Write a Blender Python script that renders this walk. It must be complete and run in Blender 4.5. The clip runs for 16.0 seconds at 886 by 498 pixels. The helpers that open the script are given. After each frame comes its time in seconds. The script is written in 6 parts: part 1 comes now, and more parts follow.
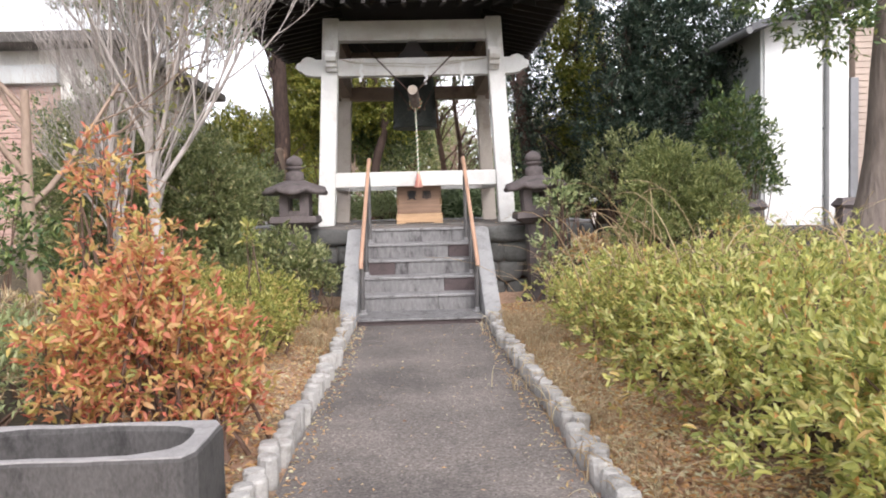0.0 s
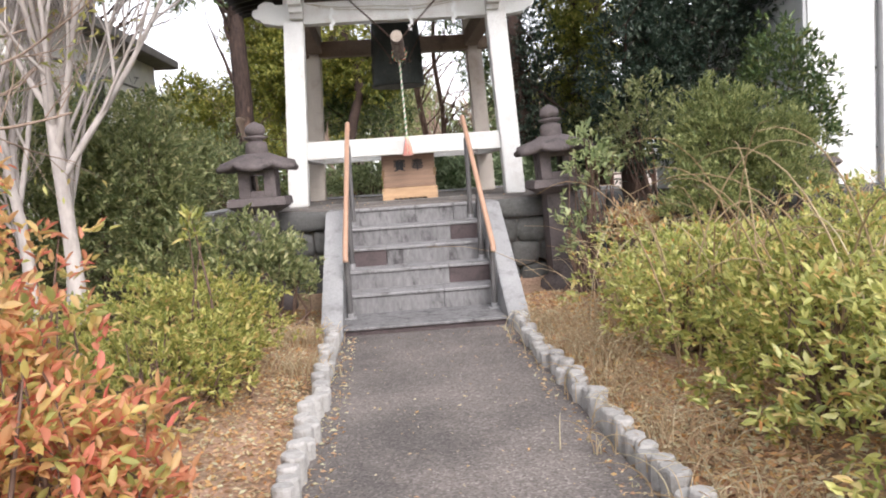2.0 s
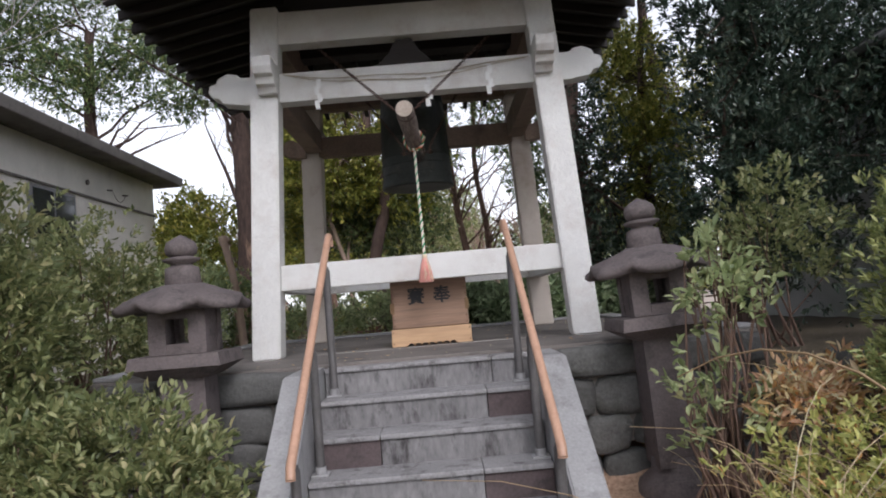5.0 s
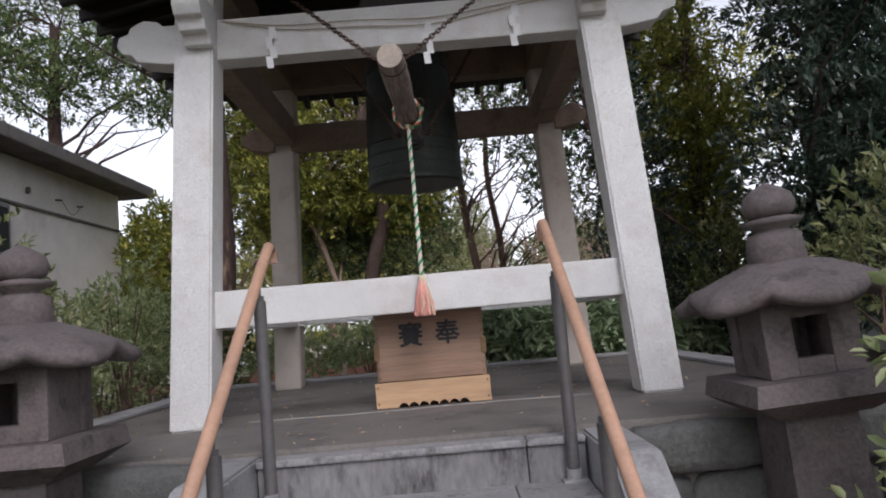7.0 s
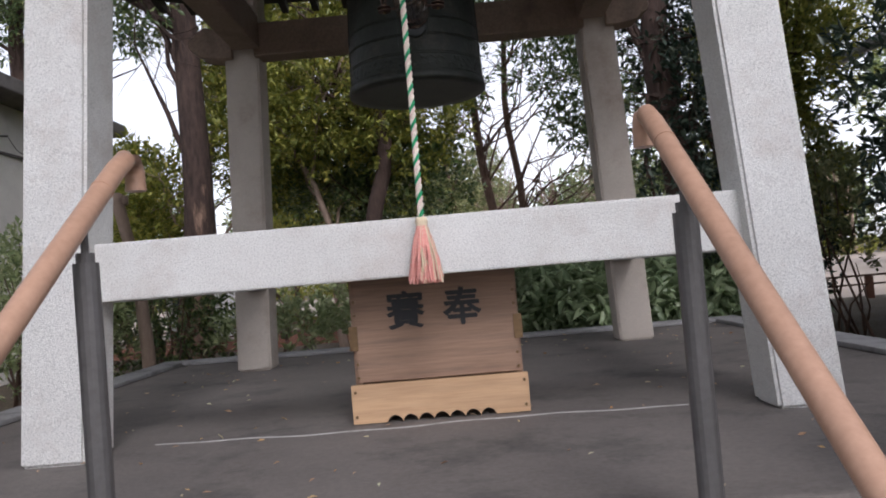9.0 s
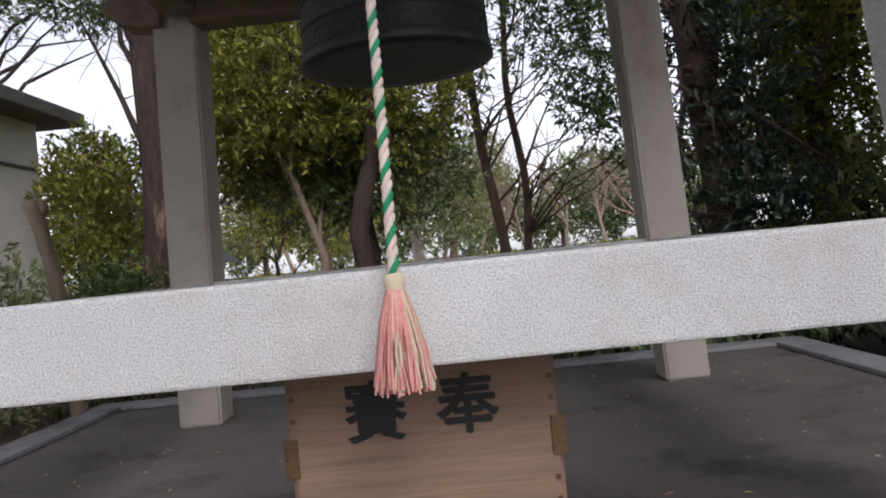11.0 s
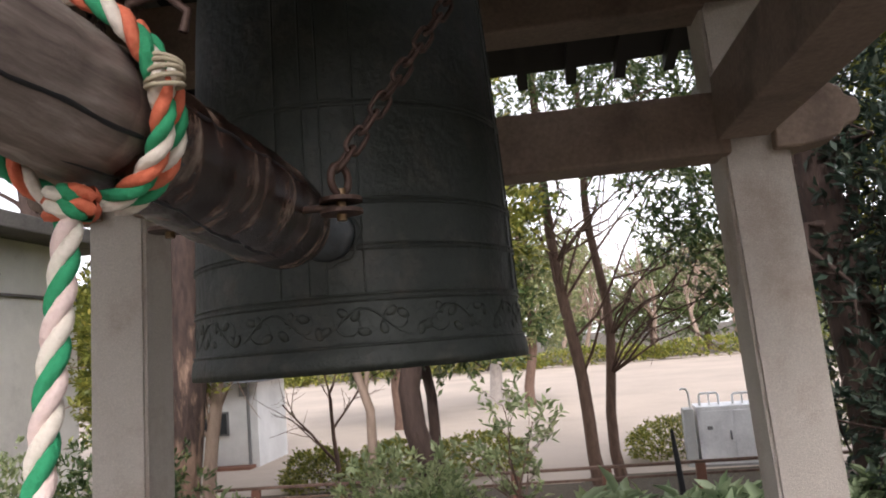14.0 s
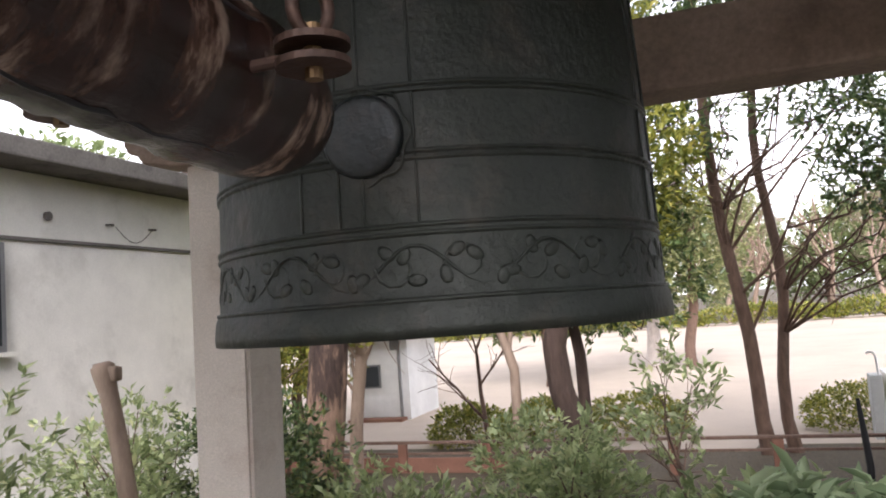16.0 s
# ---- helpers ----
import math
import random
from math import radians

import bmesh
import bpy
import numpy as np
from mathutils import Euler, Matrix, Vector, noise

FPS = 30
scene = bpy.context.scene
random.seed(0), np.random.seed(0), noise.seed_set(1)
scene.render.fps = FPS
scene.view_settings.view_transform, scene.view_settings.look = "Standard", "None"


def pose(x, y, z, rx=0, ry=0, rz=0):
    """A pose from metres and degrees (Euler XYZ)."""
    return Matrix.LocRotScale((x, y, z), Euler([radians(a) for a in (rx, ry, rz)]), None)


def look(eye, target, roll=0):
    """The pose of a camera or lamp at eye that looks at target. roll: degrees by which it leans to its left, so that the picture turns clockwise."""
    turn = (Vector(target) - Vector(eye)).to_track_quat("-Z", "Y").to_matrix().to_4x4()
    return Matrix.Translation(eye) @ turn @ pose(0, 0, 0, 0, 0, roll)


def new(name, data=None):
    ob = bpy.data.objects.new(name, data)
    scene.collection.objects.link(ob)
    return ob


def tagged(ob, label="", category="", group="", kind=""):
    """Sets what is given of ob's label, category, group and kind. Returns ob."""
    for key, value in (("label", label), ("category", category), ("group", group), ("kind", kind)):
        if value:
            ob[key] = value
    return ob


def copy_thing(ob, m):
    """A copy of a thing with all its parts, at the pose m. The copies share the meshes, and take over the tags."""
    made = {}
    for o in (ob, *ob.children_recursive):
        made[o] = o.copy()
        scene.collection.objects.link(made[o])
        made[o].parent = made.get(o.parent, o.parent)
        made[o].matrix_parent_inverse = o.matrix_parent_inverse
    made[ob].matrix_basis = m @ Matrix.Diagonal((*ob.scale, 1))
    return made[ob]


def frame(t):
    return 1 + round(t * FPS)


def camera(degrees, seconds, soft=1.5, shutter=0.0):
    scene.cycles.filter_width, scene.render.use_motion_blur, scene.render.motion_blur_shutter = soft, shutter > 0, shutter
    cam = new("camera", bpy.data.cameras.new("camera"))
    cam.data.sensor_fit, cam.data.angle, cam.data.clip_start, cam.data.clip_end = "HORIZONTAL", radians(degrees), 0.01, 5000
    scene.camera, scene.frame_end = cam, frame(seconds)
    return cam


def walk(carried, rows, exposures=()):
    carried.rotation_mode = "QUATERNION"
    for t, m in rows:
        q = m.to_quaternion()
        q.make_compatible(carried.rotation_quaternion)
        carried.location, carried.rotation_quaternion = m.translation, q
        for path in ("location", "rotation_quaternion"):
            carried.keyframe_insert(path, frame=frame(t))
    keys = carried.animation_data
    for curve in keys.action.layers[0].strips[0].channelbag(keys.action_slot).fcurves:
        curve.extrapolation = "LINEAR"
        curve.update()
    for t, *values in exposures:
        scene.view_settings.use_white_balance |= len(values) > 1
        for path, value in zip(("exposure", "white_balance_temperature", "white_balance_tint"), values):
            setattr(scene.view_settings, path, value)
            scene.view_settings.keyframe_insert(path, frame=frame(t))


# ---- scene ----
cam = camera(59.7, 16.0, soft=1.9)
PATH = [
    (0, (-0.04, 1.219, 1.195), (0.032, 3.215, 1.086), -1.4),
    (0.5, (-0.076, 1.691, 1.155), (-0.002, 3.684, 1.012), -3.9),
    (1, (-0.162, 2.105, 1.156), (-0.065, 4.096, 0.988), -3.1),
    (1.5, (-0.233, 2.489, 1.21), (-0.053, 4.471, 1.012), -4.0),
    (2, (-0.226, 2.973, 1.232), (-0.095, 4.96, 1.04), -3.8),
    (2.5, (-0.202, 3.409, 1.256), (-0.083, 5.399, 1.102), -4.7),
    (3, (-0.17, 3.873, 1.276), (-0.094, 5.865, 1.111), -4.8),
    (3.5, (-0.095, 4.355, 1.31), (-0.039, 6.353, 1.243), -5.0),
    (4, (0.015, 4.826, 1.311), (0.065, 6.824, 1.375), -4.9),
    (6.5, (0.147, 7.272, 1.392), (0.135, 9.266, 1.554), -5.0),
    (7, (0.153, 7.705, 1.43), (0.155, 9.697, 1.616), -4.9),
    (7.5, (0.183, 8.158, 1.416), (0.18, 10.146, 1.632), -5.1),
    (8, (0.109, 8.579, 1.421), (0.073, 10.572, 1.588), -4.9),
    (8.2, (0.122, 8.725, 1.426), (0.079, 10.721, 1.535), -4.7),
    (10.5, (0.158, 10.168, 1.649), (0.129, 12.168, 1.688), -5.3),
    (11, (0.157, 10.382, 1.706), (0.116, 12.381, 1.726), -5.8),
    (11.5, (0.171, 10.529, 1.902), (0.115, 12.528, 1.916), -6.0),
    (12, (0.228, 10.747, 2.017), (0.111, 12.735, 2.2), -5.6),
    (12.5, (0.27, 10.916, 2.09), (0.067, 12.892, 2.322), -6.3),
    (13, (0.275, 11.166, 2.25), (0.056, 13.142, 2.464), -5.9),
    (13.5, (0.326, 11.364, 2.332), (0.149, 13.347, 2.517), -5.7),
    (14, (0.38, 11.541, 2.433), (0.144, 13.512, 2.677), -4.7),
    (14.5, (0.389, 11.759, 2.438), (0.124, 13.73, 2.654), -5.4),
    (15, (0.406, 11.865, 2.443), (0.019, 13.817, 2.646), -4.9),
    (15.5, (0.397, 11.92, 2.444), (-0.154, 13.832, 2.631), -4.5),
    (16, (0.392, 11.99, 2.427), (-0.241, 13.88, 2.588), -4.2),
]

walk(cam, [(t, look(eye, target, roll)) for t, eye, target, roll in PATH],
     [(0, 1.38, 6400, 15), (2.5, 1.46, 6400, 15), (3.5, 1.38, 6350, 15), (4, 1.05, 6250, 15), (6.5, 0.58, 6080, 17), (7, 0.54, 6080, 17), (8, 0.64, 6080, 17), (10.5, 0.46, 6080, 17), (11.5, 0.38, 6100, 17), (12, 0.36, 6250, 17), (12.5, 0.66, 6300, 17),
      (13, 0.95, 6380, 17), (13.5, 1.22, 6400, 17), (14.5, 1.52, 6400, 17), (15.5, 1.78, 6350, 17), (16, 1.83, 6350, 17)])

# ---- sky and sun: a bright overcast day ----
world = bpy.data.worlds.new("overcast_sky")
scene.world = world
world.use_nodes = True
wn, wl = world.node_tree.nodes, world.node_tree.links
sky = wn.new("ShaderNodeTexSky")
sky.sky_type, sky.sun_disc = "NISHITA", False
sky.sun_elevation, sky.sun_rotation = radians(38), radians(164)
sky.dust_density, sky.air_density = 1.0, 1.0
grey = wn.new("ShaderNodeHueSaturation")
grey.inputs["Saturation"].default_value = 0.17
wl.new(sky.outputs[0], grey.inputs["Color"])
wl.new(grey.outputs[0], wn["Background"].inputs["Color"])
wn["Background"].inputs["Strength"].default_value = 0.15
sun = new("sun", bpy.data.lights.new("sun", "SUN"))
sun.data.energy, sun.data.angle, sun.data.color = 1.0, radians(25), (1.0, 0.97, 0.93)
sun.matrix_world = look((6, -8.5, 18), (0, 12, 1))


# ---- materials ----
def material(name, rough=0.7, metal=0.0):
    m = bpy.data.materials.new(name)
    m.use_nodes = True
    n, l = m.node_tree.nodes, m.node_tree.links
    b = n["Principled BSDF"]
    b.inputs["Roughness"].default_value, b.inputs["Metallic"].default_value = rough, metal
    return m, n, l, b


def ramp(n, l, source, stops):
    r = n.new("ShaderNodeValToRGB")
    e = r.color_ramp.elements
    while len(e) < len(stops):
        e.new(0.5)
    for k, (p, c) in enumerate(stops):
        e[k].position, e[k].color = p, (*c, 1)
    l.new(source, r.inputs[0])
    return r.outputs[0]


def noise_tex(n, l, coord, scale, detail=6, rough=0.6):
    t = n.new("ShaderNodeTexNoise")
    t.inputs["Scale"].default_value, t.inputs["Detail"].default_value, t.inputs["Roughness"].default_value = scale, detail, rough
    l.new(coord, t.inputs["Vector"])
    return t.outputs["Fac"]


def mixed(n, l, fac, a, b, how="MIX"):
    x = n.new("ShaderNodeMix")
    x.data_type, x.blend_type = "RGBA", how
    if isinstance(fac, float):
        x.inputs[0].default_value = fac
    else:
        l.new(fac, x.inputs[0])
    for s, v in ((x.inputs[6], a), (x.inputs[7], b)):
        if isinstance(v, tuple):
            s.default_value = (*v, 1)
        else:
            l.new(v, s)
    return x.outputs[2]


def bumped(n, l, b, height, strength=0.3, dist=0.01):
    u = n.new("ShaderNodeBump")
    u.inputs["Strength"].default_value, u.inputs["Distance"].default_value = strength, dist
    l.new(height, u.inputs["Height"])
    l.new(u.outputs[0], b.inputs["Normal"])


def grainy(name, dark, light, fine=60, broad=2.5, rough=0.8, bump=0.3, stain=None, stain_amount=0.5, metal=0.0, stretch=(1, 1, 1), dist=0.01, varied=0.0):
    """A surface with fine grain, broad blotches and, if given, stains."""
    m, n, l, b = material(name, rough, metal)
    co = n.new("ShaderNodeNewGeometry").outputs["Position"]
    mp = n.new("ShaderNodeMapping")
    mp.inputs["Scale"].default_value = stretch
    l.new(co, mp.inputs[0])
    co = mp.outputs[0]
    f = noise_tex(n, l, co, fine)
    g = noise_tex(n, l, co, broad, 8, 0.65)
    col = ramp(n, l, f, [(0.3, dark), (0.7, light)])
    mid = tuple((p + q) / 2 for p, q in zip(dark, light))
    shade = ramp(n, l, g, [(0.35, tuple(c * 0.72 for c in mid)), (0.65, tuple(min(1, c * 1.2) for c in mid))])
    col = mixed(n, l, 0.5, col, shade)
    if stain:
        k = noise_tex(n, l, co, broad * 1.7, 10, 0.7)
        fac = ramp(n, l, k, [(0.52, (0, 0, 0)), (0.68, (stain_amount,) * 3)])
        col = mixed(n, l, fac, col, stain)
    if varied:
        info = n.new("ShaderNodeObjectInfo")
        tone = ramp(n, l, info.outputs["Random"], [(0, (1 - varied,) * 3), (1, (1, 1, 1))])
        col = mixed(n, l, 1.0, col, tone, "MULTIPLY")
    l.new(col, b.inputs["Base Color"])
    bumped(n, l, b, f, bump, dist)
    return m


def leafy(name, stops, rough=0.45, through_light=0.5, gain=2.15):
    """Leaves: a colour for each leaf, with some light coming through."""
    m, n, l, b = material(name, rough)
    geo = n.new("ShaderNodeNewGeometry")
    c = ramp(n, l, geo.outputs["Random Per Island"], [(p, tuple(min(0.75, q * gain) for q in k)) for p, k in stops])
    patch = noise_tex(n, l, geo.outputs["Position"], 2.2, 3)
    c = mixed(n, l, 1.0, c, ramp(n, l, patch, [(0.3, (0.8, 0.8, 0.75)), (0.7, (1.0, 1.0, 0.95))]), "MULTIPLY")
    l.new(c, b.inputs["Base Color"])
    t = n.new("ShaderNodeBsdfTranslucent")
    l.new(c, t.inputs["Color"])
    x = n.new("ShaderNodeMixShader")
    x.inputs[0].default_value = through_light
    l.new(b.outputs[0], x.inputs[1])
    l.new(t.outputs[0], x.inputs[2])
    l.new(x.outputs[0], n["Material Output"].inputs["Surface"])
    return m


def plain(name, colour, rough=0.6, metal=0.0):
    return grainy(name, tuple(c * 0.85 for c in colour), tuple(min(1, c * 1.12) for c in colour), 40, 3, rough, 0.1, metal=metal)


def stucco(name, tone, stain, amount, pit):
    """Sprayed render: pale grains with dark pits between them, and broad water stains."""
    m, n, l, b = material(name, 0.9)
    co = n.new("ShaderNodeNewGeometry").outputs["Position"]
    f, g, k = noise_tex(n, l, co, 210, 3, 0.7), noise_tex(n, l, co, 1.6, 8, 0.65), noise_tex(n, l, co, 3.1, 10, 0.72)
    c = ramp(n, l, f, [(0.36, tuple(q * pit for q in tone)), (0.47, tuple(q * 0.93 for q in tone)), (0.62, tuple(min(0.95, q * 1.1) for q in tone))])
    c = mixed(n, l, 1.0, c, ramp(n, l, g, [(0.35, (0.86, 0.85, 0.84)), (0.65, (1, 1, 1))]), "MULTIPLY")
    c = mixed(n, l, ramp(n, l, k, [(0.5, (0, 0, 0)), (0.7, (amount,) * 3)]), c, stain)
    l.new(c, b.inputs["Base Color"])
    bumped(n, l, b, f, 0.6, 0.008)
    return m


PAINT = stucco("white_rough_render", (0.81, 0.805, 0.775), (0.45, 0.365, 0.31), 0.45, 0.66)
# Brown water stains, plus a darker tone that carries the roof's shade.
STAINED_SHADED = stucco("tan_stained_shaded_render", (0.60, 0.535, 0.465), (0.32, 0.225, 0.165), 0.6, 0.88)
# Weathered brown, darkened further so under-roof shade is part of the colour.
BEAM = grainy("brown_weathered_shaded_beam", (0.17, 0.12, 0.09), (0.34, 0.25, 0.19), 60, 2.0, 0.85, 0.3, (0.10, 0.066, 0.05), 0.6)
# Dark timber, taken nearly black so the roof's deep shade sits in the colour.
SOFFIT = grainy("dark_brown_shaded_timber", (0.008, 0.0055, 0.0045), (0.022, 0.0145, 0.0115), 30, 3, 0.7, 0.2, stretch=(1, 6, 6))
TILE = grainy("grey_roof_tile", (0.07, 0.07, 0.075), (0.14, 0.14, 0.15), 30, 3, 0.6, 0.2)
BRONZE = grainy("green_black_bronze", (0.009, 0.012, 0.009), (0.025, 0.0295, 0.0225), 45, 7, 0.5, 0.4, (0.062, 0.05, 0.04), 0.6, metal=0.25)
BOSS = grainy("rubbed_bronze", (0.012, 0.015, 0.015), (0.029, 0.033, 0.034), 45, 14, 0.42, 0.3, (0.05, 0.035, 0.03), 0.5, metal=0.25)
def log_material():
    """Dry and grey towards the rope end, dark, oiled and banded across the grain towards the bell."""
    m, n, l, b = material("weathered_log", 0.4)
    co = n.new("ShaderNodeNewGeometry").outputs["Position"]

    def scaled(by):
        mp = n.new("ShaderNodeMapping")
        mp.inputs["Scale"].default_value = by
        l.new(co, mp.inputs[0])
        return mp.outputs[0]
    along, across, fine = noise_tex(n, l, scaled((60, 5, 60)), 1.0, 8, 0.65), noise_tex(n, l, scaled((9, 24, 9)), 1.0, 8, 0.62), noise_tex(n, l, co, 120, 6)
    blot = noise_tex(n, l, co, 7, 6, 0.6)
    grey = ramp(n, l, along, [(0.3, (0.085, 0.06, 0.05)), (0.5, (0.20, 0.155, 0.132)), (0.7, (0.36, 0.3, 0.265))])
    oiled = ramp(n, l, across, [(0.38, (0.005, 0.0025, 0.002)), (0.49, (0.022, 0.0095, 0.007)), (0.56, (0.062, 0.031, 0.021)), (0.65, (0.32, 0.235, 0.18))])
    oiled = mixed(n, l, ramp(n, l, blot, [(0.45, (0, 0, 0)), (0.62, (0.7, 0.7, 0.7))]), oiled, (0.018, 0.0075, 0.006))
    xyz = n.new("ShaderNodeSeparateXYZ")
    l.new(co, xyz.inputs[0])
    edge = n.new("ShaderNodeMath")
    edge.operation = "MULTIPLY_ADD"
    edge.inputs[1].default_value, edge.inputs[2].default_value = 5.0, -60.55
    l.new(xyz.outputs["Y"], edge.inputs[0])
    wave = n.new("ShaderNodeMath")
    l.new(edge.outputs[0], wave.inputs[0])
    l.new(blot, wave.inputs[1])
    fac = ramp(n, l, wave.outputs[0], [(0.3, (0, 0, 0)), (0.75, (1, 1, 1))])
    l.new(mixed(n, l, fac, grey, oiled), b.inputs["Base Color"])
    l.new(ramp(n, l, fac, [(0, (0.7, 0.7, 0.7)), (1, (0.26, 0.26, 0.26))]), b.inputs["Roughness"])
    bumped(n, l, b, mixed(n, l, 0.5, along, across), 0.5, 0.008)
    return m


LOG = log_material()
LOG_END = grainy("cut_log_end", (0.25, 0.2, 0.16), (0.42, 0.36, 0.3), 60, 12, 0.8, 0.4)
IRON = grainy("rusty_iron", (0.03, 0.018, 0.014), (0.11, 0.062, 0.045), 80, 20, 0.6, 0.3, metal=0.5)
ROPE_W = grainy("white_rope_strand", (0.6, 0.52, 0.42), (0.82, 0.74, 0.64), 200, 8, 0.9, 0.4)
ROPE_P = grainy("pink_white_rope_strand", (0.62, 0.45, 0.40), (0.82, 0.66, 0.6), 200, 8, 0.9, 0.4)
ROPE_G = grainy("green_rope_strand", (0.01, 0.20, 0.08), (0.03, 0.34, 0.15), 200, 8, 0.8, 0.4)
ROPE_R = grainy("red_rope_strand", (0.55, 0.10, 0.05), (0.72, 0.2, 0.1), 200, 8, 0.8, 0.4)
TASSEL_P = grainy("pink_cord", (0.68, 0.22, 0.17), (0.86, 0.5, 0.44), 150, 10, 0.9, 0.3)
TASSEL_W = grainy("cream_cord", (0.62, 0.48, 0.3), (0.84, 0.72, 0.54), 150, 10, 0.9, 0.3)
PAPER = plain("white_paper", (0.82, 0.82, 0.80), 0.8)
STRAW = grainy("straw_cord", (0.3, 0.25, 0.17), (0.5, 0.43, 0.3), 150, 10, 0.9, 0.3)
CEDAR = grainy("pale_cedar", (0.42, 0.25, 0.13), (0.62, 0.41, 0.24), 14, 2.2, 0.6, 0.15, (0.32, 0.19, 0.10), 0.4, stretch=(0.5, 3, 9))
CEDAR_OLD = grainy("browned_cedar", (0.2, 0.118, 0.075), (0.36, 0.23, 0.155), 14, 2.2, 0.65, 0.15, (0.13, 0.09, 0.07), 0.5, stretch=(0.5, 3, 9))
BRASS = grainy("tarnished_brass", (0.12, 0.075, 0.04), (0.25, 0.16, 0.08), 60, 9, 0.5, 0.2, metal=0.7)
INK = plain("black_ink", (0.012, 0.012, 0.014), 0.6)
CONCRETE = grainy("grey_stained_concrete", (0.24, 0.235, 0.235), (0.40, 0.395, 0.39), 70, 2.2, 0.85, 0.35, (0.10, 0.09, 0.09), 0.7)
CONCRETE_D = grainy("dark_platform_concrete", (0.12, 0.105, 0.094), (0.215, 0.19, 0.17), 70, 1.6, 0.85, 0.35, (0.05, 0.048, 0.045), 0.7)
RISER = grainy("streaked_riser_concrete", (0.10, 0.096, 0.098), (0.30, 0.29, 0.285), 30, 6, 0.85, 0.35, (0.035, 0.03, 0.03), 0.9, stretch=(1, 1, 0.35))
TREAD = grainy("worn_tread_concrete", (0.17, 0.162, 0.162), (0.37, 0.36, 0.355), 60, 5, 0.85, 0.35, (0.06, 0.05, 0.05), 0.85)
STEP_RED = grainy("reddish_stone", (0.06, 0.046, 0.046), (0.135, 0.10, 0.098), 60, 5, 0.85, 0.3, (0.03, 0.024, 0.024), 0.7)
STONE = grainy("dark_mossy_stone", (0.085, 0.085, 0.08), (0.19, 0.185, 0.175), 45, 3, 0.9, 0.6, (0.05, 0.055, 0.04), 0.6, varied=0.4, dist=0.02)
LANTERN = grainy("weathered_lantern_stone", (0.08, 0.067, 0.066), (0.19, 0.155, 0.15), 60, 5, 0.85, 0.6, (0.045, 0.04, 0.038), 0.8)
# Stained stone, darker than the rim so side and basin shade is coloured in.
TROUGH = grainy("worn_shaded_trough_stone", (0.045, 0.041, 0.04), (0.13, 0.122, 0.117), 80, 4, 0.9, 0.6, (0.02, 0.018, 0.018), 0.95, stretch=(1, 1, 0.5))
# Worn top stone, paler still to colour in the light it catches.
RIM = grainy("pale_worn_lit_stone", (0.24, 0.225, 0.22), (0.4, 0.385, 0.375), 80, 6, 0.9, 0.5, (0.12, 0.11, 0.11), 0.5)
EDGING = grainy("pale_concrete_stake", (0.36, 0.34, 0.32), (0.58, 0.56, 0.53), 70, 6, 0.9, 0.5, (0.2, 0.18, 0.15), 0.6, varied=0.25)
RAIL = grainy("tan_handrail_resin", (0.40, 0.23, 0.15), (0.53, 0.325, 0.225), 60, 4, 0.45, 0.08)
STEEL = grainy("grey_brown_steel_post", (0.10, 0.093, 0.09), (0.15, 0.142, 0.14), 60, 5, 0.5, 0.1, metal=0.3)
BARK = grainy("dark_reddish_bark", (0.035, 0.022, 0.018), (0.12, 0.075, 0.058), 25, 4, 0.9, 0.9, stretch=(1, 1, 0.25), dist=0.03)
BARK_R = grainy("reddish_trunk_bark", (0.043, 0.026, 0.02), (0.15, 0.09, 0.065), 25, 4, 0.9, 0.9, stretch=(1, 1, 0.25), dist=0.03)
def two_tone_bark(name, low, high):
    """Bark that is dark above and turns tan near the ground."""
    m, n, l, b = material(name, 0.9)
    co = n.new("ShaderNodeNewGeometry").outputs["Position"]
    mp = n.new("ShaderNodeMapping")
    mp.inputs["Scale"].default_value = (1, 1, 0.25)
    l.new(co, mp.inputs[0])
    f, g = noise_tex(n, l, mp.outputs[0], 25, 8), noise_tex(n, l, mp.outputs[0], 6, 6)
    xyz = n.new("ShaderNodeSeparateXYZ")
    l.new(co, xyz.inputs[0])
    up = n.new("ShaderNodeMath")
    up.operation = "MULTIPLY_ADD"
    up.inputs[1].default_value = 0.2
    l.new(xyz.outputs["Z"], up.inputs[0])
    l.new(g, up.inputs[2])
    lower = ramp(n, l, f, [(0.3, tuple(c * 0.45 for c in low)), (0.7, low)])
    upper = ramp(n, l, f, [(0.3, tuple(c * 0.3 for c in high)), (0.7, high)])
    l.new(mixed(n, l, ramp(n, l, up.outputs[0], [(0.80, (0, 0, 0)), (0.89, (1, 1, 1))]), lower, upper), b.inputs["Base Color"])
    bumped(n, l, b, f, 0.9, 0.03)
    return m


BARK_TWO = two_tone_bark("two_tone_trunk_bark", (0.36, 0.23, 0.16), (0.085, 0.052, 0.04))
BARK_B = grainy("brown_trunk_bark", (0.075, 0.046, 0.034), (0.24, 0.15, 0.11), 25, 4, 0.9, 0.8, stretch=(1, 1, 0.3), dist=0.02)
BARK_GREY = grainy("pale_grey_bark", (0.34, 0.295, 0.27), (0.6, 0.54, 0.5), 30, 5, 0.85, 0.4, (0.22, 0.18, 0.15), 0.4, stretch=(1, 1, 0.4))
BARK_G = grainy("fissured_grey_bark", (0.09, 0.07, 0.06), (0.27, 0.22, 0.19), 22, 5, 0.9, 0.9, (0.05, 0.04, 0.035), 0.6, stretch=(1, 1, 0.2), dist=0.03)
BARK_TAN = grainy("peeling_tan_bark", (0.2, 0.14, 0.1), (0.42, 0.31, 0.24), 25, 4, 0.85, 0.6, stretch=(1, 1, 0.3))
